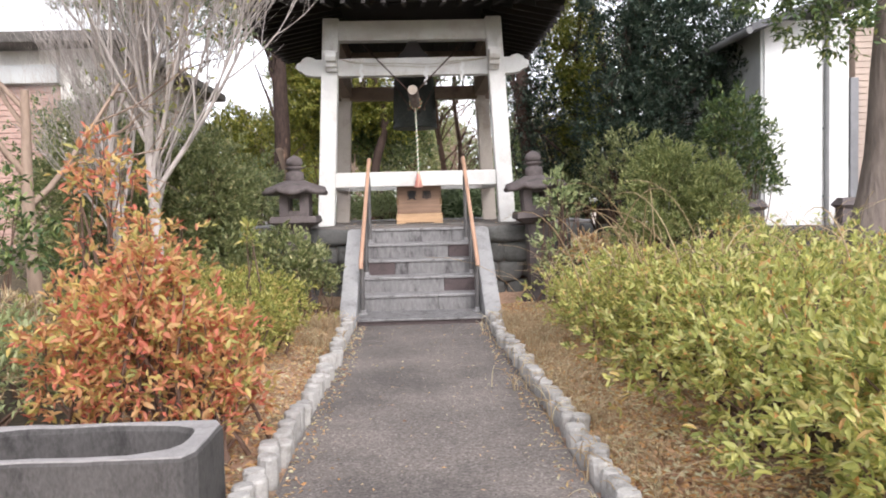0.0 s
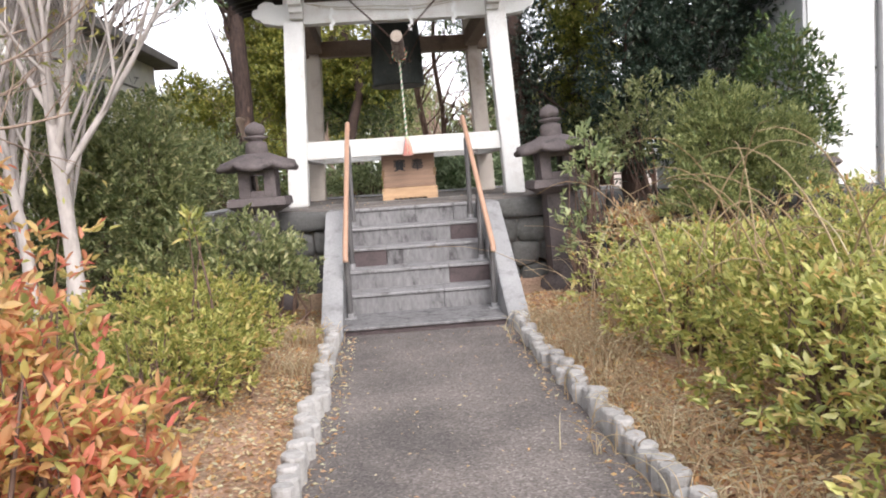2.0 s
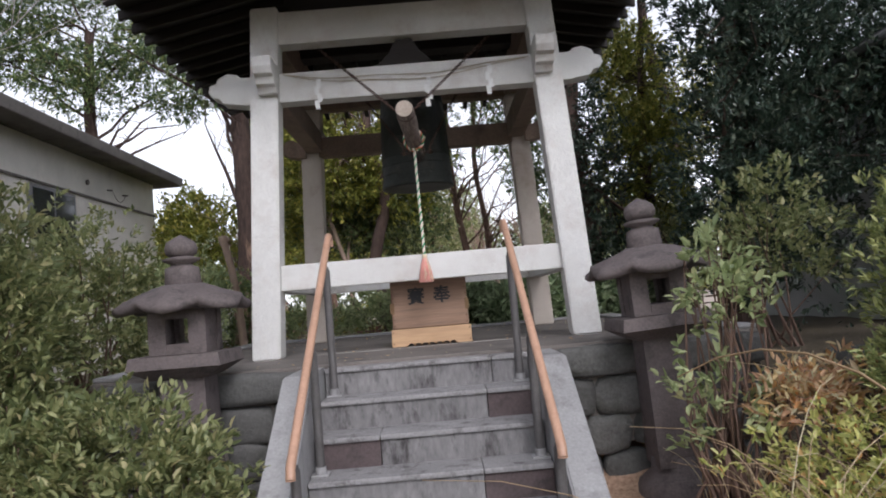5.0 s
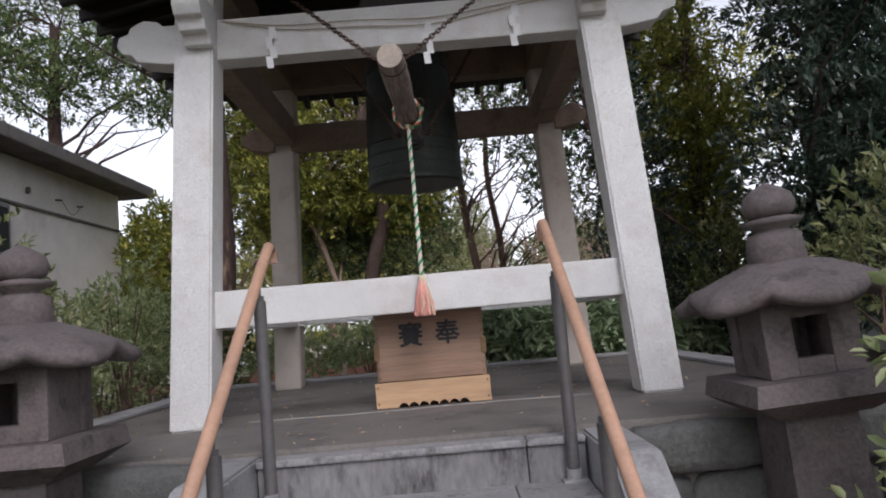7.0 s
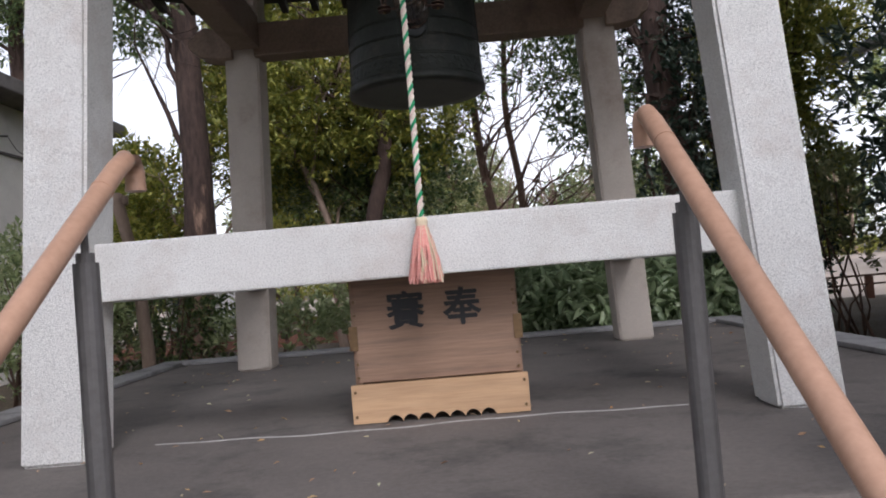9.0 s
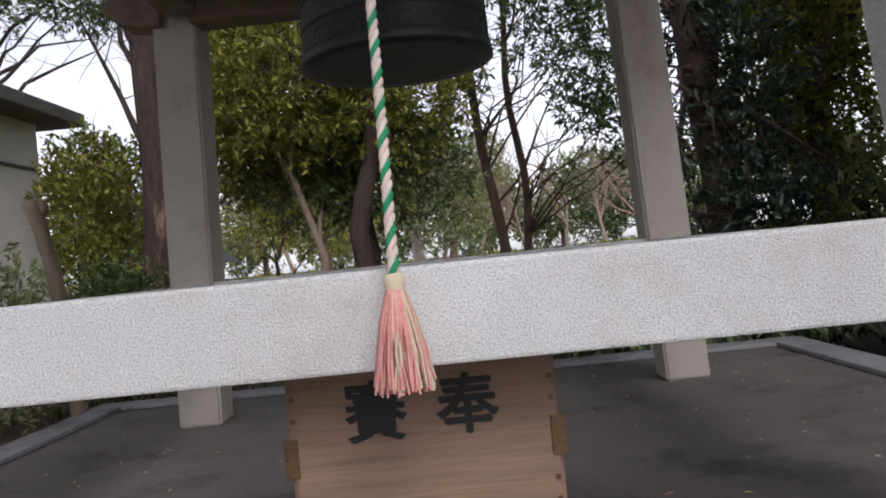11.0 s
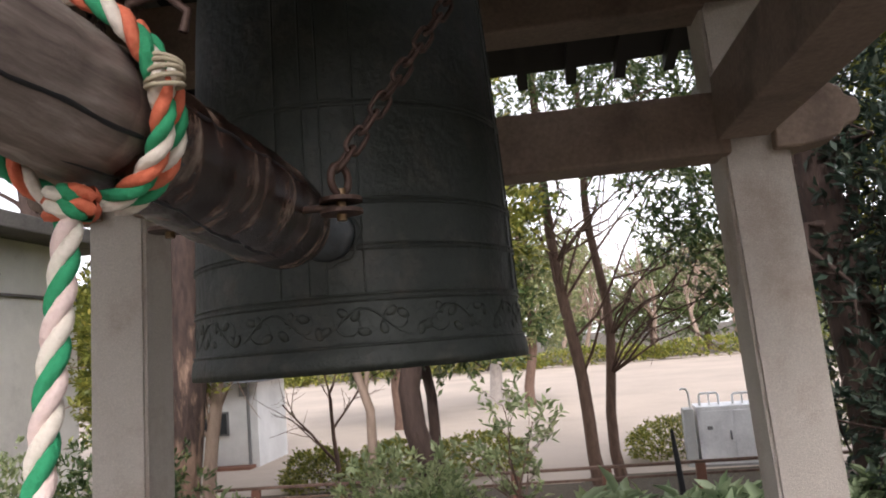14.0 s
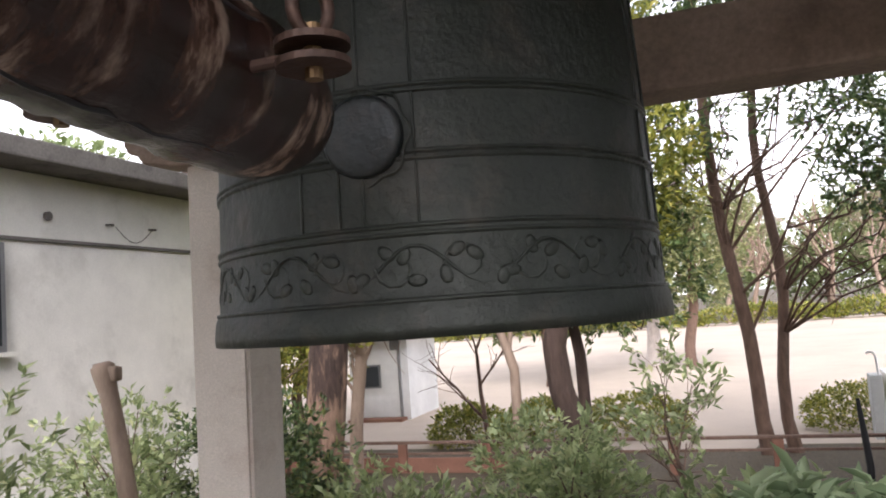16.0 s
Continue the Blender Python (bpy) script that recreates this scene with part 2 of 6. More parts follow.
WALL = grainy("cream_house_render", (0.66, 0.63, 0.58), (0.82, 0.79, 0.73), 60, 0.9, 0.9, 0.25, (0.36, 0.33, 0.29), 0.4)
WALL_WHITE = grainy("white_painted_wall", (0.72, 0.72, 0.71), (0.86, 0.86, 0.85), 60, 1.2, 0.8, 0.1)
WALL_GREY = grainy("pale_grey_siding", (0.44, 0.45, 0.44), (0.58, 0.59, 0.58), 60, 1.2, 0.8, 0.1)
EAVE = grainy("weathered_eave", (0.09, 0.08, 0.072), (0.19, 0.175, 0.16), 40, 2, 0.9, 0.3, (0.04, 0.036, 0.033), 0.7)
SHUTTER = grainy("pinkish_brown_shutter", (0.42, 0.27, 0.22), (0.55, 0.37, 0.31), 40, 1.5, 0.6, 0.1)
SIDING = grainy("tan_ribbed_siding", (0.42, 0.33, 0.27), (0.56, 0.45, 0.38), 40, 1.5, 0.7, 0.1)
FRAME = plain("grey_metal_frame", (0.22, 0.22, 0.23), 0.45, 0.3)
PIPE = plain("grey_drain_pipe", (0.2, 0.2, 0.2), 0.5)
VEHICLE = plain("white_enamel_paint", (0.86, 0.87, 0.88), 0.3)
RUST_RED = plain("red_brown_timber", (0.22, 0.105, 0.07), 0.8)
SAND = grainy("pale_sand", (0.43, 0.35, 0.285), (0.53, 0.445, 0.365), 30, 0.25, 0.95, 0.2)

AZALEA = leafy("azalea_leaves", [(0.0, (0.115, 0.14, 0.045)), (0.3, (0.22, 0.235, 0.075)), (0.6, (0.35, 0.335, 0.12)), (0.82, (0.46, 0.41, 0.17)), (0.94, (0.4, 0.25, 0.11)), (1.0, (0.42, 0.17, 0.07))])
YELLOW = leafy("yellow_green_leaves", [(0.0, (0.11, 0.13, 0.035)), (0.5, (0.25, 0.255, 0.075)), (0.85, (0.4, 0.365, 0.14)), (1.0, (0.38, 0.25, 0.11))], gain=1.9)
AUTUMN = leafy("orange_red_leaves", [(0.0, (0.16, 0.18, 0.06)), (0.18, (0.35, 0.25, 0.09)), (0.38, (0.45, 0.21, 0.10)), (0.72, (0.48, 0.145, 0.085)), (1.0, (0.42, 0.085, 0.07))], gain=2.4)
CAMELLIA = leafy("camellia_leaves", [(0.0, (0.028, 0.05, 0.02)), (0.5, (0.06, 0.09, 0.035)), (0.85, (0.11, 0.14, 0.055)), (1.0, (0.2, 0.21, 0.08))], 0.3, 0.25)
DARKLEAF = leafy("dark_evergreen_leaves", [(0.0, (0.018, 0.034, 0.024)), (0.5, (0.036, 0.058, 0.042)), (0.88, (0.07, 0.09, 0.066)), (1.0, (0.13, 0.15, 0.11))], 0.35, 0.3, 1.45)
OLIVE = leafy("olive_green_leaves", [(0.0, (0.07, 0.09, 0.02)), (0.5, (0.16, 0.17, 0.035)), (0.9, (0.26, 0.25, 0.055)), (1.0, (0.36, 0.3, 0.08))], 0.45, 0.4, 1.8)
JUNIPER = leafy("juniper_sprays", [(0.0, (0.085, 0.11, 0.045)), (0.5, (0.16, 0.18, 0.075)), (1.0, (0.28, 0.285, 0.13))], 0.6, 0.3)
PALELEAF = leafy("pale_glossy_leaves", [(0.0, (0.10, 0.13, 0.06)), (0.5, (0.2, 0.235, 0.12)), (0.9, (0.3, 0.33, 0.19)), (1.0, (0.36, 0.34, 0.2))], 0.3, 0.45)
SHRUB = leafy("soft_green_shrub_leaves", [(0.0, (0.07, 0.09, 0.04)), (0.5, (0.14, 0.155, 0.07)), (0.9, (0.22, 0.225, 0.115)), (1.0, (0.3, 0.27, 0.15))], 0.4, 0.45)
AUCUBA = leafy("large_glossy_leaves", [(0.0, (0.09, 0.125, 0.07)), (0.6, (0.185, 0.23, 0.14)), (1.0, (0.3, 0.35, 0.23))], 0.25, 0.35)
FAR_LEAF = leafy("distant_leaves", [(0.0, (0.07, 0.10, 0.04)), (1.0, (0.2, 0.23, 0.11))], 0.6, 0.3)
LITTER = leafy("fallen_leaves", [(0.0, (0.2, 0.115, 0.075)), (0.35, (0.38, 0.22, 0.14)), (0.62, (0.52, 0.35, 0.24)), (0.8, (0.5, 0.24, 0.12)), (1.0, (0.5, 0.18, 0.08))], 0.7, 0.4, 2.25)
DRY = leafy("dry_grass_blades", [(0.0, (0.36, 0.25, 0.15)), (0.6, (0.5, 0.38, 0.25)), (1.0, (0.62, 0.52, 0.37))], 0.7, 0.25, 1.3)


def ground_material():
    m, n, l, b = material("bare_earth", 0.95)
    co = n.new("ShaderNodeNewGeometry").outputs["Position"]
    f, g = noise_tex(n, l, co, 35, 8), noise_tex(n, l, co, 0.9, 6)
    earth = ramp(n, l, f, [(0.3, (0.3, 0.18, 0.12)), (0.7, (0.6, 0.41, 0.29))])
    moss = ramp(n, l, f, [(0.3, (0.12, 0.09, 0.05)), (0.7, (0.32, 0.23, 0.14))])
    c = mixed(n, l, ramp(n, l, g, [(0.45, (0, 0, 0)), (0.62, (1, 1, 1))]), earth, moss)
    # Dark earth tone away from the path, added to cut light bounced upward.
    dark_earth = ramp(n, l, f, [(0.3, (0.045, 0.034, 0.022)), (0.55, (0.10, 0.078, 0.05)), (0.75, (0.17, 0.135, 0.075))])
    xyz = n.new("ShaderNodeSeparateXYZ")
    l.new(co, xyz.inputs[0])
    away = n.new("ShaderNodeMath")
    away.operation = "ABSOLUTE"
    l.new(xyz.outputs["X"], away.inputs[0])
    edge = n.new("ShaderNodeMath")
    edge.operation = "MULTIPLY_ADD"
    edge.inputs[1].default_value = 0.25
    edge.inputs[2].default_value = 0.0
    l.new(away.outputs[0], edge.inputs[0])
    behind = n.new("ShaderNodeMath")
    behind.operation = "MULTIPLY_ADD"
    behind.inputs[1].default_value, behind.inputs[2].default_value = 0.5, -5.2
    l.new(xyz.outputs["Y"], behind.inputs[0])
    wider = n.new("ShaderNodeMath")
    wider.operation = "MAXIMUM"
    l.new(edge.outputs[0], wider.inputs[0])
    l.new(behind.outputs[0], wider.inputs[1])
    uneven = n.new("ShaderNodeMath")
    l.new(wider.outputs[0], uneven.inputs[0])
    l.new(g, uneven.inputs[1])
    l.new(mixed(n, l, ramp(n, l, uneven.outputs[0], [(0.9, (0, 0, 0)), (1.0, (1, 1, 1))]), c, dark_earth), b.inputs["Base Color"])
    bumped(n, l, b, f, 0.6, 0.03)
    return m


def asphalt_material():
    m, n, l, b = material("old_asphalt", 0.9)
    co = n.new("ShaderNodeNewGeometry").outputs["Position"]
    v = n.new("ShaderNodeTexVoronoi")
    v.inputs["Scale"].default_value = 95
    l.new(co, v.inputs["Vector"])
    f, g = noise_tex(n, l, co, 160, 4), noise_tex(n, l, co, 1.3, 8)
    stone = ramp(n, l, v.outputs["Color"], [(0.1, (0.105, 0.092, 0.085)), (0.75, (0.195, 0.175, 0.163)), (1.0, (0.32, 0.295, 0.275))])
    worn = ramp(n, l, g, [(0.35, (0.7, 0.69, 0.68)), (0.65, (1.3, 1.26, 1.22))])
    c = mixed(n, l, 1.0, stone, worn, "MULTIPLY")
    c = mixed(n, l, ramp(n, l, noise_tex(n, l, co, 9, 8), [(0.6, (0, 0, 0)), (0.75, (0.35, 0.35, 0.35))]), c, (0.25, 0.2, 0.16))
    l.new(c, b.inputs["Base Color"])
    bumped(n, l, b, v.outputs["Distance"], 0.5, 0.006)
    return m


GROUND, ASPHALT = ground_material(), asphalt_material()


# ---- helpers for meshes ----
def part(name, bm, mat, parent=None, label="", smooth=False):
    """Links a bmesh, or a ready mesh, as one object under a thing or a part."""
    if isinstance(bm, bmesh.types.BMesh):
        me = bpy.data.meshes.new(name)
        bm.normal_update()
        bm.to_mesh(me)
        bm.free()
    else:
        me = bm
    if mat and not me.materials:
        me.materials.append(mat)
    if smooth:
        me.polygons.foreach_set("use_smooth", [True] * len(me.polygons))
    ob = new(name, me)
    if parent:
        ob.parent = parent
    if label:
        ob["label"] = label
    return ob


def thing(name, label, category, x=0, y=0, z=0, group="", kind="", rz=0):
    ob = new(name)
    ob.matrix_basis = pose(x, y, z, 0, 0, rz)
    return tagged(ob, label, category, group, kind)


def box(x0, x1, y0, y1, z0, z1, bevel=0.0, bm=None):
    bm = bm or bmesh.new()
    r = bmesh.ops.create_cube(bm, size=1, matrix=Matrix.LocRotScale(((x0 + x1) / 2, (y0 + y1) / 2, (z0 + z1) / 2), None, (x1 - x0, y1 - y0, z1 - z0)))
    if bevel:
        es = {e for v in r["verts"] for e in v.link_edges}
        bmesh.ops.bevel(bm, geom=list(es), offset=bevel, segments=2, affect="EDGES", profile=0.6)
    return bm


def extruded(outline, depth, place=None, bevel=0.0):
    """An outline in x and z, given thickness along y from 0 to depth."""
    bm = bmesh.new()
    f = bm.faces.new([bm.verts.new((a, 0, b)) for a, b in outline])
    r = bmesh.ops.extrude_face_region(bm, geom=[f])
    bmesh.ops.translate(bm, verts=[g for g in r["geom"] if isinstance(g, bmesh.types.BMVert)], vec=(0, depth, 0))
    bmesh.ops.recalc_face_normals(bm, faces=bm.faces)
    if bevel:
        bmesh.ops.bevel(bm, geom=bm.edges[:], offset=bevel, segments=1, affect="EDGES")
    if place:
        bmesh.ops.transform(bm, matrix=place, verts=bm.verts)
    return bm


def prism(base, top, bm=None):
    """A block between two rings of the same number of corners."""
    bm = bm or bmesh.new()
    a, b = [bm.verts.new(p) for p in base], [bm.verts.new(p) for p in top]
    k = len(a)
    bm.faces.new(a[::-1])
    bm.faces.new(b)
    for i in range(k):
        bm.faces.new((a[i], a[(i + 1) % k], b[(i + 1) % k], b[i]))
    bmesh.ops.recalc_face_normals(bm, faces=bm.faces)
    return bm


def revolved(profile, sides=48, wobble=None):
    bm = bmesh.new()
    rings = []
    for r, z in profile:
        rings.append([bm.verts.new((r * math.cos(2 * math.pi * k / sides) * (wobble(k / sides, z) if wobble else 1),
                                    r * math.sin(2 * math.pi * k / sides) * (wobble(k / sides, z) if wobble else 1), z)) for k in range(sides)])
    for a, b in zip(rings, rings[1:]):
        for k in range(sides):
            bm.faces.new((a[k], a[(k + 1) % sides], b[(k + 1) % sides], b[k]))
    if profile[0][0] > 1e-6:
        bm.faces.new(rings[0][::-1])
    if profile[-1][0] > 1e-6:
        bm.faces.new(rings[-1])
    bmesh.ops.remove_doubles(bm, verts=bm.verts, dist=1e-6)
    bmesh.ops.recalc_face_normals(bm, faces=bm.faces)
    return bm


def tube_arrays(points, radii, sides):
    p = np.asarray(points, float)
    r = np.asarray(radii, float)
    d = np.gradient(p, axis=0)
    d /= np.linalg.norm(d, axis=1)[:, None] + 1e-9
    up = np.where(np.abs(d[:, 2:3]) < 0.9, [[0, 0, 1.0]], [[1.0, 0, 0]])
    if len({tuple(u) for u in up}) > 1:
        up[:] = [0.31, 0.95, 0.05]
    s = np.cross(d, up)
    s /= np.linalg.norm(s, axis=1)[:, None] + 1e-9
    t = np.cross(d, s)
    a = np.linspace(0, 2 * math.pi, sides, endpoint=False)
    ring = p[:, None] + r[:, None, None] * (np.cos(a)[None, :, None] * s[:, None] + np.sin(a)[None, :, None] * t[:, None])
    k = len(p)
    i, j = np.meshgrid(np.arange(k - 1), np.arange(sides), indexing="ij")
    q = np.stack([i * sides + j, i * sides + (j + 1) % sides, (i + 1) * sides + (j + 1) % sides, (i + 1) * sides + j], -1).reshape(-1, 4)
    return ring.reshape(-1, 3), q


def mesh_from(name, v, f):
    """A mesh from arrays of corners and of faces with equal numbers of corners."""
    me = bpy.data.meshes.new(name)
    v, f = np.asarray(v, np.float32), np.asarray(f, np.int32)
    me.vertices.add(len(v))
    me.vertices.foreach_set("co", v.ravel())
    me.loops.add(f.size)
    me.loops.foreach_set("vertex_index", f.ravel())
    me.polygons.add(len(f))
    me.polygons.foreach_set("loop_start", np.arange(0, f.size, f.shape[1], dtype=np.int32))
    me.update(calc_edges=True)
    return me


def tubes(name, lines):
    """One mesh from many (points, radii, sides)."""
    vs, fs, n = [], [], 0
    for p, r, sides in lines:
        v, f = tube_arrays(p, r, sides)
        vs.append(v)
        fs.append(f + n)
        n += len(v)
    me = mesh_from(name, np.concatenate(vs), np.concatenate(fs))
    me.polygons.foreach_set("use_smooth", [True] * len(me.polygons))
    return me


def rod(a, b, r, sides=12, cap=True):
    bm = bmesh.new()
    a, b = Vector(a), Vector(b)
    m = Matrix.Translation((a + b) / 2) @ (b - a).to_track_quat("Z", "Y").to_matrix().to_4x4()
    bmesh.ops.create_cone(bm, cap_ends=cap, segments=sides, radius1=r, radius2=r, depth=(b - a).length, matrix=m)
    return bm


# ---- leaves and branches ----
def unit(v):
    return v / (np.linalg.norm(v, axis=-1, keepdims=True) + 1e-9)


def leaf_mesh(name, rng, at, way, per, length, width, spread=0.9, twig=0.06, lift=0.35, droop=0.15, full=False):
    """Leaves in tufts: at and way give each tuft's place and direction."""
    n = len(at) * per
    c = np.repeat(at, per, 0)
    w = np.repeat(unit(way), per, 0)
    d = unit(w + spread * rng.normal(size=(n, 3)) + [0, 0, lift * 0.5])
    base = c + w * (rng.random((n, 1)) - 0.5) * twig + 0.25 * twig * rng.normal(size=(n, 3))
    s = unit(np.cross(d, unit(np.array([0, 0, 1.0]) + 0.5 * rng.normal(size=(n, 3)))))
    up = np.cross(s, d)
    size = (0.65 + 0.6 * rng.random((n, 1)))
    L, W = length * size, width * size
    tip = base + d * L - up * L * droop
    if full:
        m1, m2 = base + d * L * 0.3, base + d * L * 0.68 - up * L * droop * 0.4
        fold = up * W * 0.18
        v = np.stack([base, m1 - s * W * 0.45 + fold, m2 - s * W * 0.4 + fold, tip, m2 + s * W * 0.4 + fold, m1 + s * W * 0.45 + fold], 1).reshape(-1, 3)
        k = np.arange(n)[:, None] * 6
        f = np.concatenate([k + [0, 1, 2, 3], k + [0, 3, 4, 5]], 1).reshape(-1, 4)
    else:
        mid = base + d * L * 0.45
        fold = up * W * 0.2
        v = np.stack([base, mid - s * W * 0.5 + fold, tip, mid + s * W * 0.5 + fold], 1).reshape(-1, 3)
        k = np.arange(n)[:, None] * 4
        f = np.concatenate([k + [0, 1, 2], k + [0, 2, 3]], 1).reshape(-1, 3)
    return mesh_from(name, v, f)


def wavy(p, freq, seed):
    """Cheap smooth noise on points, between about -1 and 1."""
    r = np.random.default_rng(seed)
    out = np.zeros(len(p))
    for k in range(5):
        out += np.sin(p @ (r.normal(size=3) * freq * (1 + 0.5 * k)) + r.random() * 6.3) / (1 + 0.4 * k)
    return out / 2.2


def mound(rng, n, centre, radii, seed, deep=0.35, rough=0.22, freq=2.6, low=-0.25):
    """Tufts on and under the skin of an uneven mound."""
    u = unit(rng.normal(size=(n * 2, 3)))
    u = u[u[:, 2] > low][:n]
    r = np.where(rng.random(len(u)) < 0.7, 1 - 0.18 * rng.random(len(u)), 1 - deep * rng.random(len(u)) - 0.15)
    r = r * (1 + rough * wavy(u * 2.2 + seed, freq, seed))
    p = np.asarray(centre) + u * np.asarray(radii) * r[:, None]
    return p, unit(u * [1, 1, 0.8] + [0, 0, 0.45])


def grow(rng, start, way, length, radius, levels, kids=4, bend=0.25, rise=0.15, angle=0.7, shrink=0.62, steps=5, out=None, tips=None, first=0.35):
    """Branches: polylines with tapering radii, and the tips with their directions."""
    p, d = np.array(start, float), unit(np.array(way, float))
    pts, rad = [p.copy()], [radius]
    for k in range(steps):
        d = unit(d + bend * rng.normal(size=3) / math.sqrt(steps) + [0, 0, rise / steps])
        p = p + d * length / steps
        pts.append(p.copy())
        rad.append(radius * (1 - 0.55 * (k + 1) / steps))
    out.append((pts, rad, 8 if radius > 0.05 else 5 if radius > 0.012 else 3))
    if levels == 0:
        tips.append((p, d))
        tips.append((pts[-2], d))
        return
    for k in range(kids):
        a = first + (1 - first) * (k + rng.random()) / kids
        i = min(steps - 1, int(a * steps))
        q = pts[i] + (pts[i + 1] - pts[i]) * (a * steps - i)
        side = unit(np.cross(d, rng.normal(size=3)))
        grow(rng, q, d * math.cos(angle) + side * math.sin(angle) * (0.7 + 0.5 * rng.random()), length * shrink * (0.75 + 0.5 * rng.random()),
             rad[i] * 0.6, levels - 1, kids, bend, rise, angle, shrink, max(3, steps - 1), out, tips, 0.25)


def tips_of(tips):
    return np.array([t[0] for t in tips]), np.array([t[1] for t in tips])


def tree(name, label, category, seed, x, y, z, height, radius, bark, leaves=None, levels=3, kids=4, per=10, length=0.08, width=0.035, way=(0, 0, 1), first=0.4,
         bend=0.25, rise=0.2, angle=0.8, shrink=0.6, puff=0.25, more=1, group=""):
    rng = np.random.default_rng(seed)
    t = thing(name, label, category, x, y, z, group)
    lines, tips = [], []
    grow(rng, (0, 0, -0.1), way, height, radius, levels, kids, bend, rise, angle, shrink, 7, lines, tips, first)
    flare = lines[0]
    flare[1][0] *= 1.25
    part("trunk", tubes("trunk", lines[:1]), bark, t)
    tagged(part("branchwork", tubes("branchwork", lines[1:]), bark, t), kind="stuff")
    if leaves:
        p, d = tips_of(tips)
        if more > 1:
            p = np.repeat(p, more, 0) + puff * rng.normal(size=(len(p) * more, 3))
            d = np.repeat(d, more, 0) + 0.5 * rng.normal(size=(len(d) * more, 3))
        part("crown", leaf_mesh("crown", rng, p, d, per, length, width, 0.9, length), leaves, t)
    return t


def bush(name, label, seed, lobes, leaves, bark, tufts, per=6, length=0.04, width=0.016, group="", full=False, stems=9, spread=0.8, low=-0.25, rough=0.22, droop=0.15):
    """A shrub: stems from its foot into several uneven mounds of tufts. Lobes: centre and radii in metres from the foot."""
    rng = np.random.default_rng(seed)
    (x, y, z) = lobes[0][0][0], lobes[0][0][1], lobes[0][2]
    t = thing(name, label, "shrub", x, y, z, group)
    lines, pp, dd = [], [], []
    area = sum((r[0] * r[1] + r[0] * r[2] + r[1] * r[2]) for _, r, _ in lobes)
    for k, (c, r, g) in enumerate(lobes):
        c = np.array(c) - [x, y, z]
        share = (r[0] * r[1] + r[0] * r[2] + r[1] * r[2]) / area
        p, d = mound(rng, int(tufts * share), c, r, seed + k, low=low, rough=rough)
        keep = p[:, 2] > 0.02
        pp.append(p[keep])
        dd.append(d[keep])
        for s in range(stems):
            goal = c + unit(rng.normal(size=3) + [0, 0, 0.7]) * np.array(r) * 0.85
            foot = np.array([c[0], c[1], g - z - 0.03]) + [0.1 * rng.normal(), 0.1 * rng.normal(), 0]
            mid = (foot + goal) / 2 + 0.06 * rng.normal(size=3)
            lines.append(([foot, (foot + mid) / 2 + 0.02 * rng.normal(size=3), mid, goal], [0.014, 0.011, 0.008, 0.003], 4))
    tagged(part("branchwork", tubes("branchwork", lines), bark, t), kind="stuff")
    part("foliage", leaf_mesh("foliage", rng, np.concatenate(pp), np.concatenate(dd), per, length, width, spread, length * 0.8, droop=droop, full=full), leaves, t)
    return t


# ---- the ground, the path and its edging ----
def rise(x, y):
    """Height of the ground: low along the path, higher behind the tower."""
    a = np.clip((y - 10.4) / 1.8, 0, 1)
    b = np.clip((np.abs(x) - 0.8) / 0.35, 0, 1) * np.clip((10.5 - y) / 0.5, 0, 1)
    c = np.clip((y - 19.5) / 3, 0, 1)
    d = np.clip((x - 1.6) / 2.5, 0, 1) * np.clip((y - 6.5) / 3, 0, 1)
    s = a * a * (3 - 2 * a) * 0.7
    return np.maximum(s, 0.25 * d) + 0.07 * b - 0.15 * c - 0.012


def ground():
    xs = np.unique(np.concatenate([np.linspace(-2000, -40, 8), np.linspace(-40, -8, 12), np.linspace(-8, 8, 97), np.linspace(8, 40, 12), np.linspace(40, 2000, 8)]))
    ys = np.unique(np.concatenate([np.linspace(-2000, -20, 8), np.linspace(-20, 0, 10), np.linspace(0, 24, 145), np.linspace(24, 60, 12), np.linspace(60, 2000, 8)]))
    gx, gy = np.meshgrid(xs, ys)
    gz = rise(gx, gy)
    near = (np.abs(gx) > 0.85) & (np.abs(gx) < 8) & (gy > 0) & (gy < 20)
    gz = gz + near * 0.02 * np.sin(gx * 5.1 + gy * 2.3) * np.sin(gy * 4.3 - gx)
    gz[np.abs(gx) < 0.72] -= 0.03
    k, w = len(ys), len(xs)
    i, j = np.meshgrid(np.arange(k - 1), np.arange(w - 1), indexing="ij")
    f = np.stack([i * w + j, i * w + j + 1, (i + 1) * w + j + 1, (i + 1) * w + j], -1).reshape(-1, 4)
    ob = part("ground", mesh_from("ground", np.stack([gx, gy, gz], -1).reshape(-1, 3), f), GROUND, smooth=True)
    return tagged(ob, "bare brown earth with moss and leaf litter", "ground", kind="structure")


ground()
path = part("pavement", box(-0.66, 0.68, -6, 9.06, -0.2, 0.0), ASPHALT)
tagged(path, "worn grey asphalt footpath leading to stone steps", "footpath", kind="structure")


# ---- the bell tower ----
CX, CY, PZ = 0.0, 13.16, 0.965
TOP = 3.80


def post_at(sx, sy, z):
    """The four corners of a leaning post at height z."""
    k = (z - PZ) / 2.1
    o, i = 1.355 - 0.10 * k, 1.135 - 0.10 * k
    x0, x1 = sorted((sx * o, sx * i))
    y0, y1 = sorted((sy * o, sy * i))
    return [(x0, y0, z), (x1, y0, z), (x1, y1, z), (x0, y1, z)]


tower = thing("bell_tower", "white-plastered open bell tower with dark hipped roof", "bell tower", CX, CY, 0)
